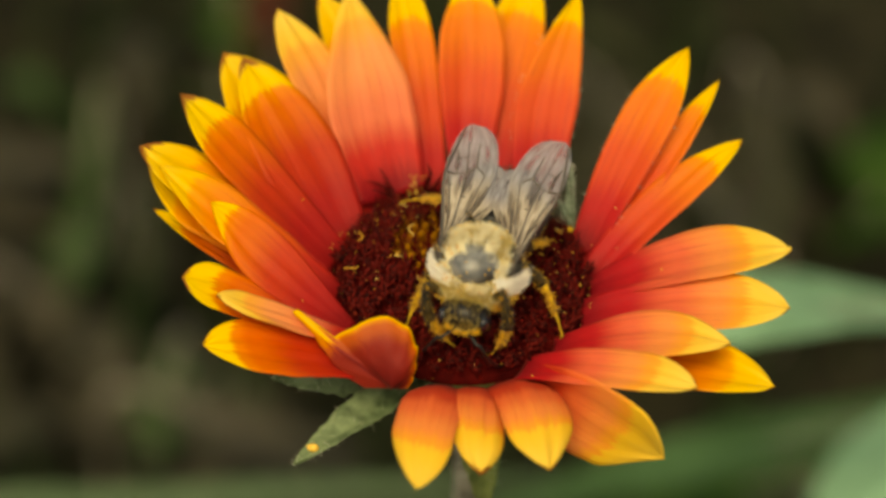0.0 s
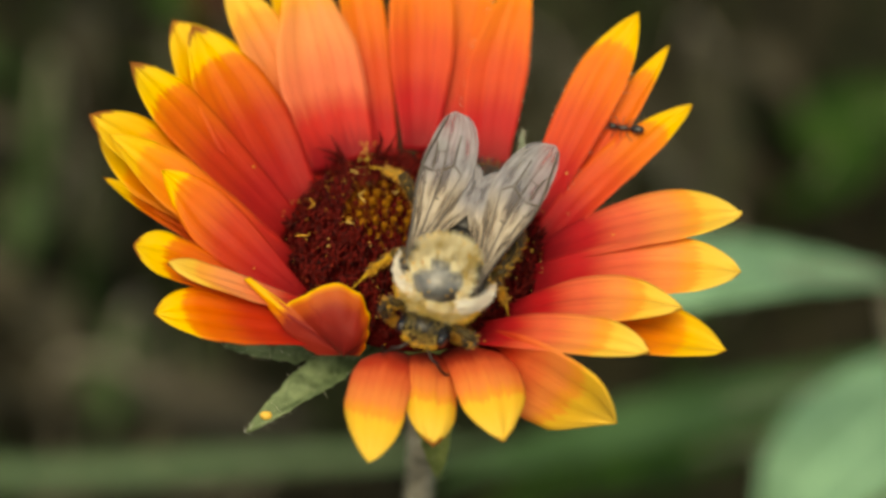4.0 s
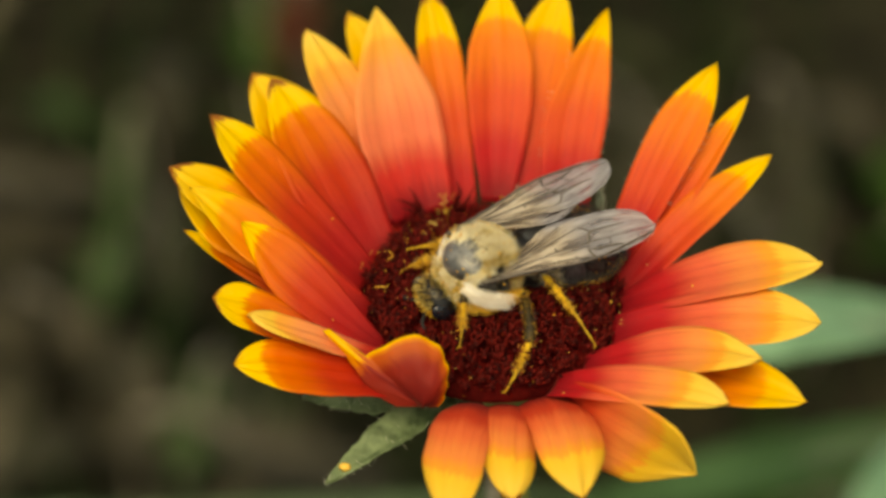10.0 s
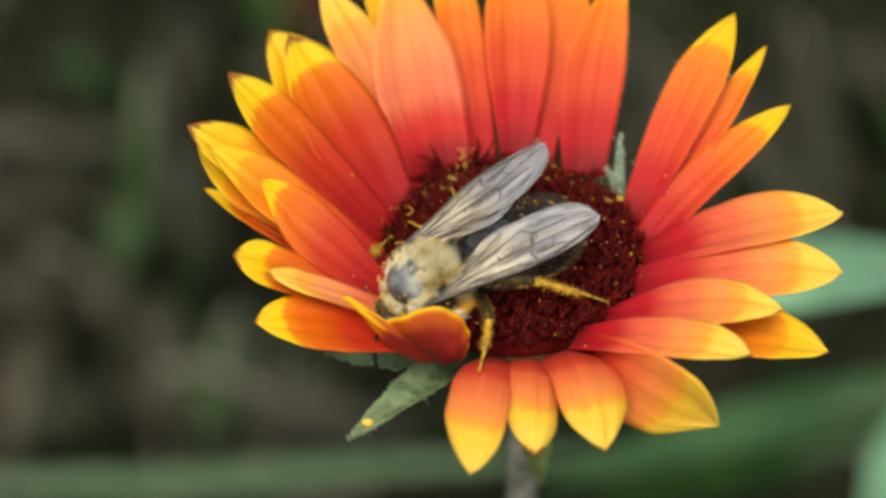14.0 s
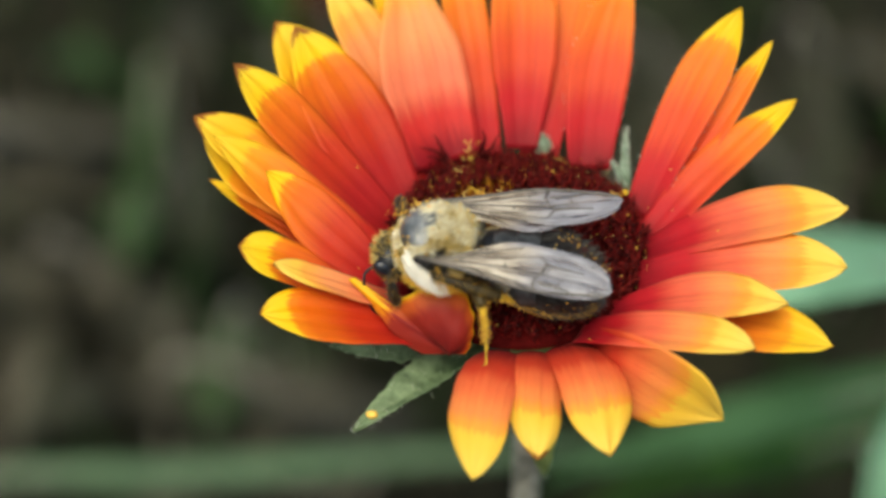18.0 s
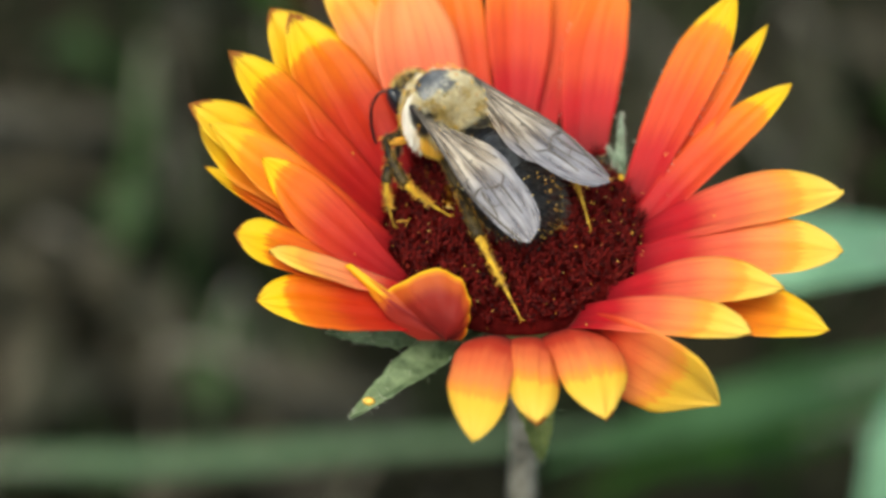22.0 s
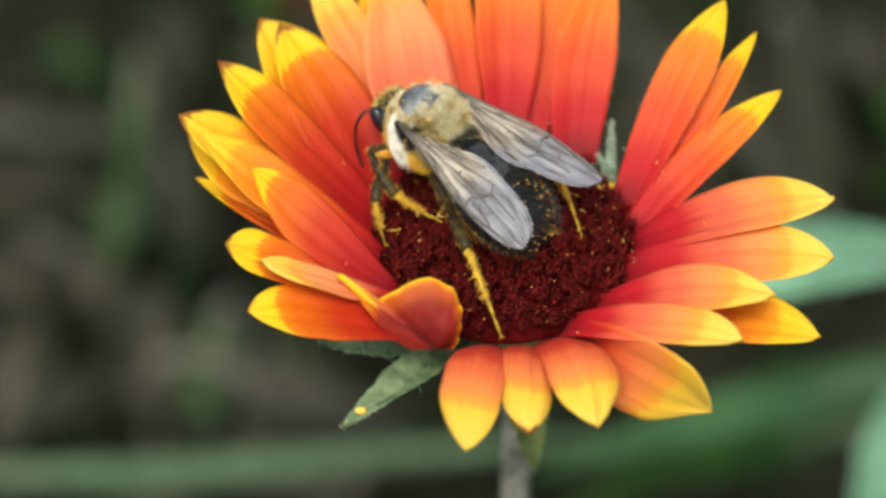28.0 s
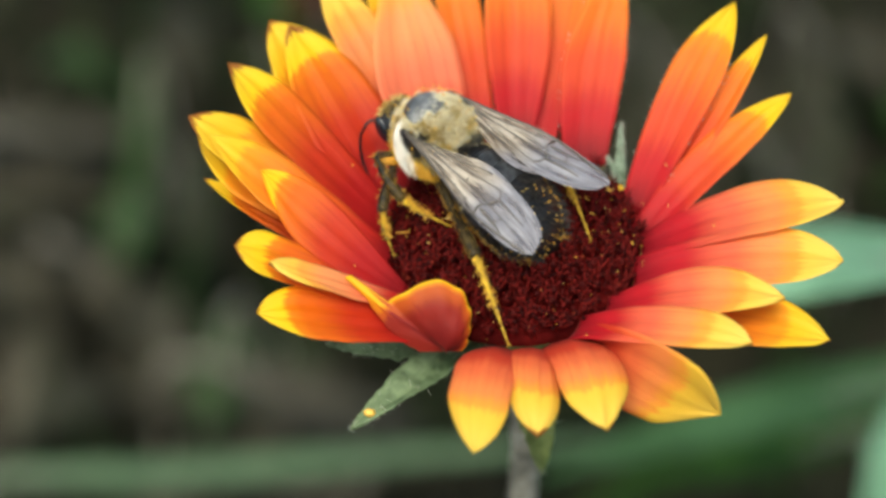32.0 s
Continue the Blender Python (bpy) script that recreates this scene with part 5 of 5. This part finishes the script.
leaf("dry_leaf", [(0.0432, 0.3693, 0.0185), (0.0510, 0.3817, 0.0315), (0.0543, 0.3962, 0.0336), (0.0527, 0.4108, 0.0245)], 0.0120, LEAF_DRY, "dry brown leaf on the soil", "leaf", 0.20, 0.45)
leaf("dry_leaf", [(0.0985, 0.4195, 0.0185), (0.1007, 0.4056, 0.0315), (0.1075, 0.3930, 0.0336), (0.1178, 0.3835, 0.0245)], 0.0140, LEAF_DRY, "dry brown leaf on the soil", "leaf", 0.20, 0.45)
leaf("dry_leaf", [(0.0629, 0.3403, 0.0185), (0.0627, 0.3293, 0.0315), (0.0662, 0.3187, 0.0336), (0.0728, 0.3099, 0.0245)], 0.0130, LEAF_MUTE, "old brown leaf on the soil", "leaf", 0.20, 0.45)
leaf("dry_leaf", [(0.0922, 0.3497, 0.0185), (0.0916, 0.3628, 0.0315), (0.0867, 0.3752, 0.0336), (0.0782, 0.3852, 0.0245)], 0.0120, LEAF_MUTE, "old brown leaf on the soil", "leaf", 0.20, 0.45)
leaf("dry_leaf", [(-0.0673, 0.4320, 0.0185), (-0.0736, 0.4191, 0.0315), (-0.0752, 0.4047, 0.0336), (-0.0722, 0.3907, 0.0245)], 0.0130, LEAF_MUTE, "old brown leaf on the soil", "leaf", 0.20, 0.45)
leaf("green_leaf", [(-0.1137, 0.4096, 0.0185), (-0.1088, 0.4003, 0.0315), (-0.1011, 0.3930, 0.0336), (-0.0916, 0.3888, 0.0245)], 0.0120, LEAF_SHADE, "small green leaf, coloured dark for shade", "leaf", 0.20, 0.45)
leaf("dry_leaf", [(-0.0406, 0.2474, 0.0185), (-0.0532, 0.2430, 0.0315), (-0.0639, 0.2347, 0.0336), (-0.0712, 0.2234, 0.0245)], 0.0140, LEAF_DRY, "dry brown leaf on the soil", "leaf", 0.20, 0.45)


def build_litter():
    rng, s = random.Random(21), Soup()
    for _ in range(2600):
        x, y = rng.uniform(-0.5, 0.5), rng.uniform(-0.1, 0.9)
        L, w = rng.uniform(0.008, 0.05), rng.uniform(0.0015, 0.007)
        if rng.random() < 0.16:
            L, w = L * 1.9, w * 2.6
        a, z = rng.uniform(0, 6.283), rng.uniform(0.0, 0.02)
        d = Vector((math.cos(a), math.sin(a), rng.uniform(-0.25, 0.25)))
        b = Vector((-math.sin(a), math.cos(a), rng.uniform(-0.4, 0.4)))
        c = Vector((x, y, z + 0.006))
        up = Vector((0, 0, 0.0012))
        q = [c - d * L / 2, c - b * w / 2, c + d * L / 2, c + b * w / 2]
        s.add([p + up for p in q] + [p - up for p in q], [(0, 1, 2, 3), (7, 6, 5, 4), (0, 4, 5, 1), (1, 5, 6, 2), (2, 6, 7, 3), (3, 7, 4, 0)])
    me = s.mesh("litter", False)
    # litter tones lowered like the soil's, to include the shade on the ground
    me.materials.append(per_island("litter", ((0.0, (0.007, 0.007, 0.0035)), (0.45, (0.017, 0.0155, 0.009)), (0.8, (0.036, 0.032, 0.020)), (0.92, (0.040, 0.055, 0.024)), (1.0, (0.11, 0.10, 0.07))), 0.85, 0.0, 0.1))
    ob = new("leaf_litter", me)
    tagged(ob, "brown dry plant litter scattered on soil", "leaf litter", kind="stuff")


build_litter()


def build_grass():
    """Short tufts rooted in the soil behind the flower, their greens darkened for shade."""
    rng, s = random.Random(8), Soup()
    for _ in range(420):
        x, y = rng.uniform(-0.34, 0.34), rng.uniform(0.22, 0.62)
        h, w = rng.uniform(0.03, 0.11), rng.uniform(0.002, 0.006)
        a = rng.uniform(0, 6.283)
        d = Vector((math.cos(a), math.sin(a), 0))
        b = Vector((-d.y, d.x, 0)) * w / 2
        root, bend = Vector((x, y, -0.01)), rng.uniform(0.1, 0.6)
        rows = []
        for i in range(5):
            u = i / 4
            c = root + Vector((0, 0, h * (u - 0.25 * bend * u * u))) + d * h * bend * u * u
            k = b * (1 - 0.92 * u ** 1.6)
            rows += [c - k, c + k + d * 0.0003, c + k * 0.2 - d * 0.0006]
        f = []
        for i in range(4):
            for j in range(3):
                l = (j + 1) % 3
                f.append((i * 3 + j, i * 3 + l, i * 3 + 3 + l, i * 3 + 3 + j))
        s.add(rows, f + [(2, 1, 0), (12, 13, 14)])
    me = s.mesh("grass")
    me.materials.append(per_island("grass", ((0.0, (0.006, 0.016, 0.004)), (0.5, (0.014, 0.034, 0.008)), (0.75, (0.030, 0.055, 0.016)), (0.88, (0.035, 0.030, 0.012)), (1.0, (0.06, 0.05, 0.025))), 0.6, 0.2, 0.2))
    tagged(new("grass", me), "green grass tufts behind the flower, coloured dark for shade", "grass", kind="stuff")


build_grass()


# ---- what moves ----
BEE_PATH = [
    (0, pose(0.00086, -0.00571, 0.30604, -1.90, 7.14, -103.99)),
    (0.5, pose(0.00110, -0.00679, 0.30581, -2.05, 7.40, -103.90)),
    (1, pose(0.00118, -0.00780, 0.30563, -3.63, 11.19, -103.94)),
    (1.5, pose(0.00155, -0.01016, 0.30519, -9.41, 20.60, -107.15)),
    (2, pose(0.00148, -0.01004, 0.30528, -8.06, 22.99, -110.95)),
    (2.5, pose(0.00129, -0.01035, 0.30522, -8.03, 23.06, -115.11)),
    (4.5, pose(0.00190, -0.00972, 0.30533, -8.07, 16.05, -111.18)),
    (5, pose(0.00168, -0.00995, 0.30529, -8.09, 19.38, -115.67)),
    (5.5, pose(0.00147, -0.01042, 0.30520, -7.66, 21.57, -116.20)),
    (6, pose(0.00162, -0.01075, 0.30515, -6.34, 21.17, -109.84)),
    (6.5, pose(0.00212, -0.00965, 0.30539, -7.35, 16.30, -104.69)),
    (7, pose(0.00181, -0.00953, 0.30538, -8.65, 18.38, -116.52)),
    (7.5, pose(0.00116, -0.00768, 0.30569, -11.94, 9.54, -131.87)),
    (8, pose(0.00090, -0.00250, 0.30543, -13.26, 1.60, -147.69)),
    (8.5, pose(-0.00022, -0.00266, 0.30489, -12.53, 3.92, -141.64)),
    (9, pose(-0.00422, -0.00198, 0.30487, -10.14, 9.81, -160.11)),
    (9.5, pose(-0.00234, -0.00222, 0.30476, -9.98, 7.60, -151.06)),
    (10, pose(-0.00127, -0.00205, 0.30478, -10.56, 6.05, -152.39)),
    (10.5, pose(-0.00216, -0.00256, 0.30463, -10.79, 1.83, -160.05)),
    (11, pose(-0.00214, -0.00284, 0.30457, -11.00, 1.14, -160.12)),
    (11.5, pose(-0.00424, -0.00449, 0.30428, -10.55, 8.25, -166.41)),
    (12, pose(-0.00555, -0.00559, 0.30425, -9.96, 11.48, -171.18)),
    (12.5, pose(-0.00620, -0.00485, 0.30296, -10.06, 12.56, -168.48)),
    (13, pose(-0.00630, -0.00579, 0.30269, -10.47, 16.10, -164.64)),
    (13.5, pose(-0.00645, -0.00622, 0.30263, -10.50, 17.99, -162.09)),
    (14, pose(-0.00648, -0.00661, 0.30256, -10.38, 21.54, -155.03)),
    (14.5, pose(-0.00657, -0.00665, 0.30256, -10.37, 20.13, -156.97)),
    (16.5, pose(-0.00696, -0.00715, 0.30245, -11.41, 19.10, -160.60)),
    (17, pose(-0.00653, -0.00717, 0.30244, -10.90, 17.62, -159.52)),
    (17.5, pose(-0.00612, -0.00674, 0.30378, -10.41, 10.61, -178.05)),
    (18, pose(-0.00601, -0.00685, 0.30571, -9.66, 1.68, 172.20)),
    (18.5, pose(-0.00460, -0.00415, 0.30685, -8.38, -17.43, 156.87)),
    (19, pose(-0.00528, -0.00158, 0.30735, -8.04, -11.21, 152.70)),
    (19.5, pose(-0.00399, -0.00029, 0.30759, -6.24, -18.93, 128.70)),
    (20, pose(-0.00402, 0.00015, 0.30763, -5.06, -16.23, 116.63)),
    (20.5, pose(-0.00226, 0.00087, 0.30785, -2.04, -17.87, 101.63)),
    (21, pose(-0.00396, 0.00191, 0.30800, -4.58, -17.07, 114.97)),
    (21.5, pose(-0.00529, 0.00304, 0.30811, -7.03, -13.53, 131.26)),
    (22, pose(-0.00523, 0.00408, 0.30839, -6.99, -16.59, 135.76)),
    (22.5, pose(-0.00563, 0.00422, 0.30846, -7.23, -17.96, 137.82)),
    (23, pose(-0.00596, 0.00366, 0.30842, -7.59, -19.54, 140.30)),
    (23.5, pose(-0.00591, 0.00359, 0.30836, -5.73, -8.85, 138.14)),
    (24, pose(-0.00545, 0.00469, 0.30864, -5.40, -11.08, 135.63)),
    (24.5, pose(-0.00534, 0.00436, 0.30846, -6.50, -14.37, 137.44)),
    (25, pose(-0.00538, 0.00437, 0.30845, -6.82, -15.51, 137.86)),
    (25.5, pose(-0.00542, 0.00429, 0.30845, -6.92, -15.94, 138.19)),
    (27.5, pose(-0.00564, 0.00377, 0.30830, -7.03, -14.72, 139.18)),
    (28, pose(-0.00562, 0.00361, 0.30825, -6.92, -13.62, 138.81)),
    (28.5, pose(-0.00570, 0.00345, 0.30821, -6.94, -13.13, 138.99)),
    (29, pose(-0.00575, 0.00337, 0.30820, -7.03, -13.11, 139.47)),
    (29.5, pose(-0.00576, 0.00333, 0.30818, -7.09, -13.08, 139.69)),
    (30, pose(-0.00581, 0.00321, 0.30816, -7.07, -12.74, 139.81)),
    (30.5, pose(-0.00586, 0.00308, 0.30814, -7.12, -12.78, 140.15)),
    (31, pose(-0.00584, 0.00309, 0.30815, -7.11, -12.74, 140.22)),
    (31.5, pose(-0.00586, 0.00297, 0.30811, -7.13, -12.52, 140.39)),
    (32, pose(-0.00591, 0.00304, 0.30815, -7.17, -12.83, 140.57)),
]


# where each foot stands: seconds and millimetres on the flower head
STEPS = {
    "hind_left": ((1, 5.9, 1.1, 2.7), (5, 7.2, 1.3, 2.4), (7, 7.5, 2.0, 2.3), (8, 9.5, -0.7, 1.5), (9, 9.0, -4.6, 0.9), (10, 7.2, -5.5, 1.8), (11, 7.5, -5.3, 1.7), (12, 7.1, -5.9, 1.7), (14, 6.8, -6.1, 1.7), (17, 5.9, -6.0, 2.0), (18, 3.3, -8.2, 1.8), (19, 4.6, -6.4, 2.1), (19.5, 3.2, -8.0, 1.6), (20.5, 0.7, -10.9, 1.4), (22, 0.8, -10.8, 1.4), (24, 0.1, -11.0, 1.5), (31, -0.5, -11.6, 1.8)),
    "hind_right": ((1, -4.6, 5.6, 2.6), (5, -2.8, 5.9, 2.5), (7, -1.9, 6.2, 2.5), (8, 0.6, 6.5, 2.6), (9, -2.2, 7.9, 2.1), (10, 0.8, 8.6, 1.9), (12, -2.8, 4.5, 2.9), (14, -4.6, 3.7, 2.7), (17, -3.3, 4.4, 2.8), (18, 8.1, 3.6, 1.8), (19.5, 7.1, -1.0, 2.4), (20.5, 6.5, -1.4, 2.6), (22, 5.6, -2.0, 2.7), (24, 5.7, -1.8, 2.7), (31, 5.6, -1.9, 2.7)),
    "middle_left": ((1, 7.3, -6.1, 1.5), (5, 6.8, -7.7, 1.0), (7, 6.4, -7.2, 1.4), (8, 4.5, -9.1, 1.0), (9, 0.3, -10.2, 1.0), (10, 0.9, -9.7, 1.2), (12, -1.8, -12.5, 2.5), (14, -2.6, -13.1, 2.9), (17, -2.5, -11.2, 1.8), (18, -2.5, -13.4, 3.0), (19, -5.8, -5.0, 2.3), (19.5, -6.4, -3.0, 2.5), (20.5, -7.2, -1.6, 2.4), (22, -4.9, -0.9, 2.9), (24, -4.7, -0.4, 2.9), (31, -4.9, -0.8, 2.9)),
    "middle_right": ((1, -3.8, -6.2, 2.4), (5, -4.7, -6.1, 2.3), (7, -4.6, -5.6, 2.4), (8, -5.4, -0.1, 2.8), (9, -6.1, 3.2, 2.5), (10, -5.5, 2.0, 2.8), (12, -6.8, 2.6, 2.4), (14, -7.6, 1.0, 2.3), (17, -7.5, 0.7, 2.3), (18, -3.5, 3.1, 3.0), (19.5, 2.5, 3.5, 3.0), (20.5, 3.7, 4.4, 2.8), (22, 2.1, 1.8, 3.2), (31, 2.7, 2.0, 3.1)),
    "front_left": ((1, 2.2, -8.2, 1.7), (5, 2.0, -9.2, 1.0), (7, 1.9, -9.0, 1.3), (8, 0.3, -7.4, 2.4), (9, -3.6, -7.4, 2.1), (10, -2.5, -6.5, 2.5), (12, -7.2, -7.6, 1.2), (14, -8.6, -8.0, 0.6), (17, -8.6, -8.0, 0.6), (18, -7.9, -6.6, 1.0), (19.5, -8.5, -4.7, 1.3), (20.5, -8.8, 1.3, 1.8), (22, -9.2, -1.9, 1.6), (24, -9.0, -2.2, 1.6), (31, -9.1, -2.4, 1.6)),
    "front_right": ((1, -0.4, -8.0, 1.8), (5, -0.6, -9.1, 1.1), (7, -0.6, -8.8, 1.4), (8, -7.4, -1.4, 2.3), (9, -7.8, 0.6, 2.2), (10, -6.5, 0.4, 2.6), (12, -9.6, 1.2, 1.4), (14, -9.3, 0.1, 1.6), (17, -9.2, 0.1, 1.7), (18, -8.6, 1.7, 1.9), (19.5, -2.4, 7.2, 2.3), (20.5, 0.8, 10.3, 1.1), (22, -1.7, 7.4, 2.3), (31, -1.0, 7.2, 2.4)),
}


def aim(start, end, hinge):
    """A frame at start with x towards end and y along the knee's hinge."""
    x, y = (end - start).normalized(), hinge.normalized()
    return Matrix.Translation(start) @ Matrix((x, y, x.cross(y))).transposed().to_4x4()


def tread(name):
    """Key one leg: its foot stays where it stands while the body moves over it."""
    kind, side = name.split("_")
    hip, thigh = LEG_SIZES[kind][:2]
    flip = 1 if side == "left" else -1
    root, (sh, reach) = Vector((hip[0], hip[1] * flip, hip[2])) * MM, SHINS[name]
    a, b = thigh * MM, reach * MM
    steps = STEPS[name]
    thighs, shins = [], []
    for t, m in BEE_PATH:
        place = [np.interp(t, [r[0] for r in steps], [r[k] for r in steps]) for k in (1, 2, 3)]
        foot = m.inverted() @ (LEAN @ (Vector(place) * MM))
        way = foot - root
        d = min(max(way.length, abs(b - a) + 0.0004), a + b - 0.0001)
        way.normalize()
        pole = Vector((0.3, 0.8 * flip, 0.2)) if kind == "front" else Vector((-0.8, 0.5 * flip, 0.3))
        if kind == "middle":
            pole = pole.lerp(Vector((0.3, 1.0 * flip, 0.05)), float(np.interp(t, (18.5, 21), (0, 1))))
        rise = (pole - way * pole.dot(way)).normalized()
        k = (a * a + d * d - b * b) / (2 * d)
        knee = root + way * k + rise * math.sqrt(max(0.0, a * a - k * k))
        hinge = rise.cross(way)
        upper, lower = aim(root, knee, hinge), aim(knee, root + way * d, hinge)
        thighs.append((t, upper))
        shins.append((t, upper.inverted() @ lower))
    walk(LEGS[name], thighs)
    walk(sh, shins)


def motions():
    walk(bee, BEE_PATH)
    sweeps = [(0, 6.4), (1, 6.7), (2, 7.0), (2.5, 6.9), (4.5, 7.9), (5, 8.1), (6, 8.8), (7, 9.1), (7.5, 9.7), (8, 9.7), (8.5, 11.0), (9, 7.7), (10, 6.2), (11, 7.7), (12, 8.6), (13, 7.9), (14, 7.8), (14.5, 8.5), (16.5, 10.6), (17, 10.1), (17.5, 10.6), (18, 9.5), (18.5, 7.5), (19, 7.6), (20, 5.1), (20.5, 4.1), (21, 5.7), (22, 8.6), (23, 9.5), (24, 8.7), (25, 8.7), (25.5, 9.1), (27.5, 9.4), (28, 9.5), (29, 9.5), (30, 9.6), (31, 9.7), (32, 9.8)]
    tuck = ((0, 9), (7, 9), (9, 5), (11, 3), (32, 3))
    for side, name in ((1, "left"), (-1, "right")):
        walk(WINGS["fore_" + name], [(t, pose(0.9 * MM, 2.45 * side * MM, 1.6 * MM, -12 * side, -1, -a * side)) for t, a in sweeps])
        walk(WINGS["hind_" + name], [(t, pose(-0.2 * MM, 2.3 * side * MM, 1.35 * MM, -10 * side, 0, -(a - np.interp(t, [k[0] for k in tuck], [k[1] for k in tuck])) * side)) for t, a in sweeps])
    for name in LEGS:
        tread(name)
    walk(ant, [
        (0.00, pose(0.01408, 0.00770, 0.30434, -169.2, -37.3, 40.7)),
        (1.50, pose(0.01529, 0.00873, 0.30555, -169.2, -37.3, 40.7)),
        (2.30, pose(0.01739, 0.01192, 0.30924, 175.6, -46.7, 46.1)),
        (2.37, pose(0.01740, 0.01182, 0.30935, 22.9, -78.3, -178.6)),
        (2.43, pose(0.01741, 0.01172, 0.30946, -11.0, -26.5, -163.8)),
        (2.50, pose(0.01742, 0.01162, 0.30956, -31.4, 23.7, -178.5)),
        (3.30, pose(0.01654, 0.00885, 0.30744, -10.8, 37.3, -139.3)),
        (3.63, pose(0.01623, 0.00794, 0.30696, -30.7, 25.5, -171.8)),
        (3.97, pose(0.01591, 0.00702, 0.30647, -40.4, 7.1, 163.4)),
        (4.30, pose(0.01559, 0.00610, 0.30599, -41.7, -13.5, 141.5)),
        (4.50, pose(0.01530, 0.00625, 0.30590, -39.8, 1.1, 129.1)),
        (4.60, pose(0.01536, 0.00684, 0.30618, -38.6, -4.0, 148.2)),
        (4.80, pose(0.01549, 0.00800, 0.30760, -15.4, -42.2, 113.5)),
        (5.00, pose(0.01549, 0.00862, 0.30919, -21.7, -34.5, 92.8)),
        (5.20, pose(0.01575, 0.00925, 0.30972, -13.2, -35.5, 78.1)),
        (5.40, pose(0.01612, 0.00991, 0.31029, -15.9, -34.5, 79.0)),
        (5.60, pose(0.01595, 0.01149, 0.31132, -10.0, -41.0, 88.0)),
        (5.80, pose(0.01572, 0.01250, 0.31225, -14.6, -41.4, 90.0)),
        (5.87, pose(0.01617, 0.01298, 0.31209, -4.3, -19.4, 54.4)),
        (5.93, pose(0.01660, 0.01322, 0.31236, -7.7, 4.1, 27.0)),
        (6.00, pose(0.01703, 0.01345, 0.31264, -22.5, 22.9, -4.4)),
        (6.07, pose(0.01724, 0.01350, 0.31249, -45.1, 40.1, -24.5)),
        (6.13, pose(0.01746, 0.01354, 0.31233, -79.7, 47.0, -56.8)),
        (6.20, pose(0.01767, 0.01359, 0.31218, -113.6, 39.3, -88.4)),
        (6.60, pose(0.01611, 0.01279, 0.30923, 168.1, 42.1, -131.3)),
        (9.50, pose(0.01118, 0.00776, 0.30036, 168.1, 42.1, -131.3)),
        (11.50, pose(0.00548, 0.00600, 0.27632, 0.0, 90.0, 0.0)),
        (12.80, pose(0.00392, 0.00340, 0.27489, 0.0, 90.0, 0.0)),
        (13.20, pose(0.00366, 0.00340, 0.27294, 0.0, 90.0, 0.0)),
        (14.00, pose(0.00278, 0.00280, 0.26621, 0.0, 90.0, 0.0)),
        (14.50, pose(0.00270, 0.00273, 0.26580, 76.7, 30.0, 13.3)),
        (15.00, pose(0.00263, 0.00267, 0.26539, 76.7, -30.0, 13.3)),
        (15.50, pose(0.00255, 0.00260, 0.26498, 0.0, -90.0, 180.0)),
        (16.80, pose(0.00105, 0.00270, 0.27141, 0.0, -90.0, 180.0)),
        (17.50, pose(0.00030, 0.00270, 0.27648, 0.0, -90.0, 0.0)),
        (18.20, pose(-0.00020, 0.00320, 0.27891, 0.0, -90.0, 0.0)),
        (18.47, pose(0.00108, 0.00327, 0.27752, -149.2, -30.0, -165.8)),
        (18.73, pose(0.00237, 0.00333, 0.27613, -149.2, 30.0, -165.8)),
        (19.00, pose(0.00365, 0.00340, 0.27474, 0.0, 90.0, 0.0)),
        (20.00, pose(0.00373, 0.00340, 0.26923, 0.0, 90.0, 0.0)),
        (21.00, pose(0.00305, 0.00340, 0.26250, 0.0, 90.0, 0.0)),
        (24.00, pose(0.00379, 0.00340, 0.22818, 0.0, 90.0, 0.0)),
        (32.00, pose(0.00395, 0.00340, 0.18123, 0.0, 90.0, 0.0)),
    ])

    sag = ((0, 0), (2, 2), (4.5, 2.5), (5.5, 4), (6, 8), (6.5, 4), (7.5, 0), (9, 0), (9.5, 3), (10.5, 5), (11.5, 4.5), (12, 1), (12.5, 5), (14, 4.5), (17, 4.5), (17.5, 6), (18, 10), (18.5, 5), (19, 1.5), (20, 0.5), (32, 0.5))
    for key in ("p27", "p28", "p29"):
        rest = PETALS[key].matrix_basis.copy()
        walk(PETALS[key], [(t, rest @ pose(0, 0, 0, 0, a, 0)) for t, a in sag])
    rest = PETALS["curl"].matrix_basis.copy()
    bent = rest @ pose(0, 0, 0, 26, 0, 0)
    walk(PETALS["curl"], [(0, rest), (12.4, rest), (13.6, bent), (17.0, bent), (18.2, rest), (32, rest)])
    for feeler in ANTENNAE:
        rest, up = pose(0, 0, 0), pose(0, 0, 0, 0, -42, 0)
        walk(feeler, [(0, rest), (12.2, rest), (13.2, up), (17.1, up), (18, rest), (32, rest)])



motions()
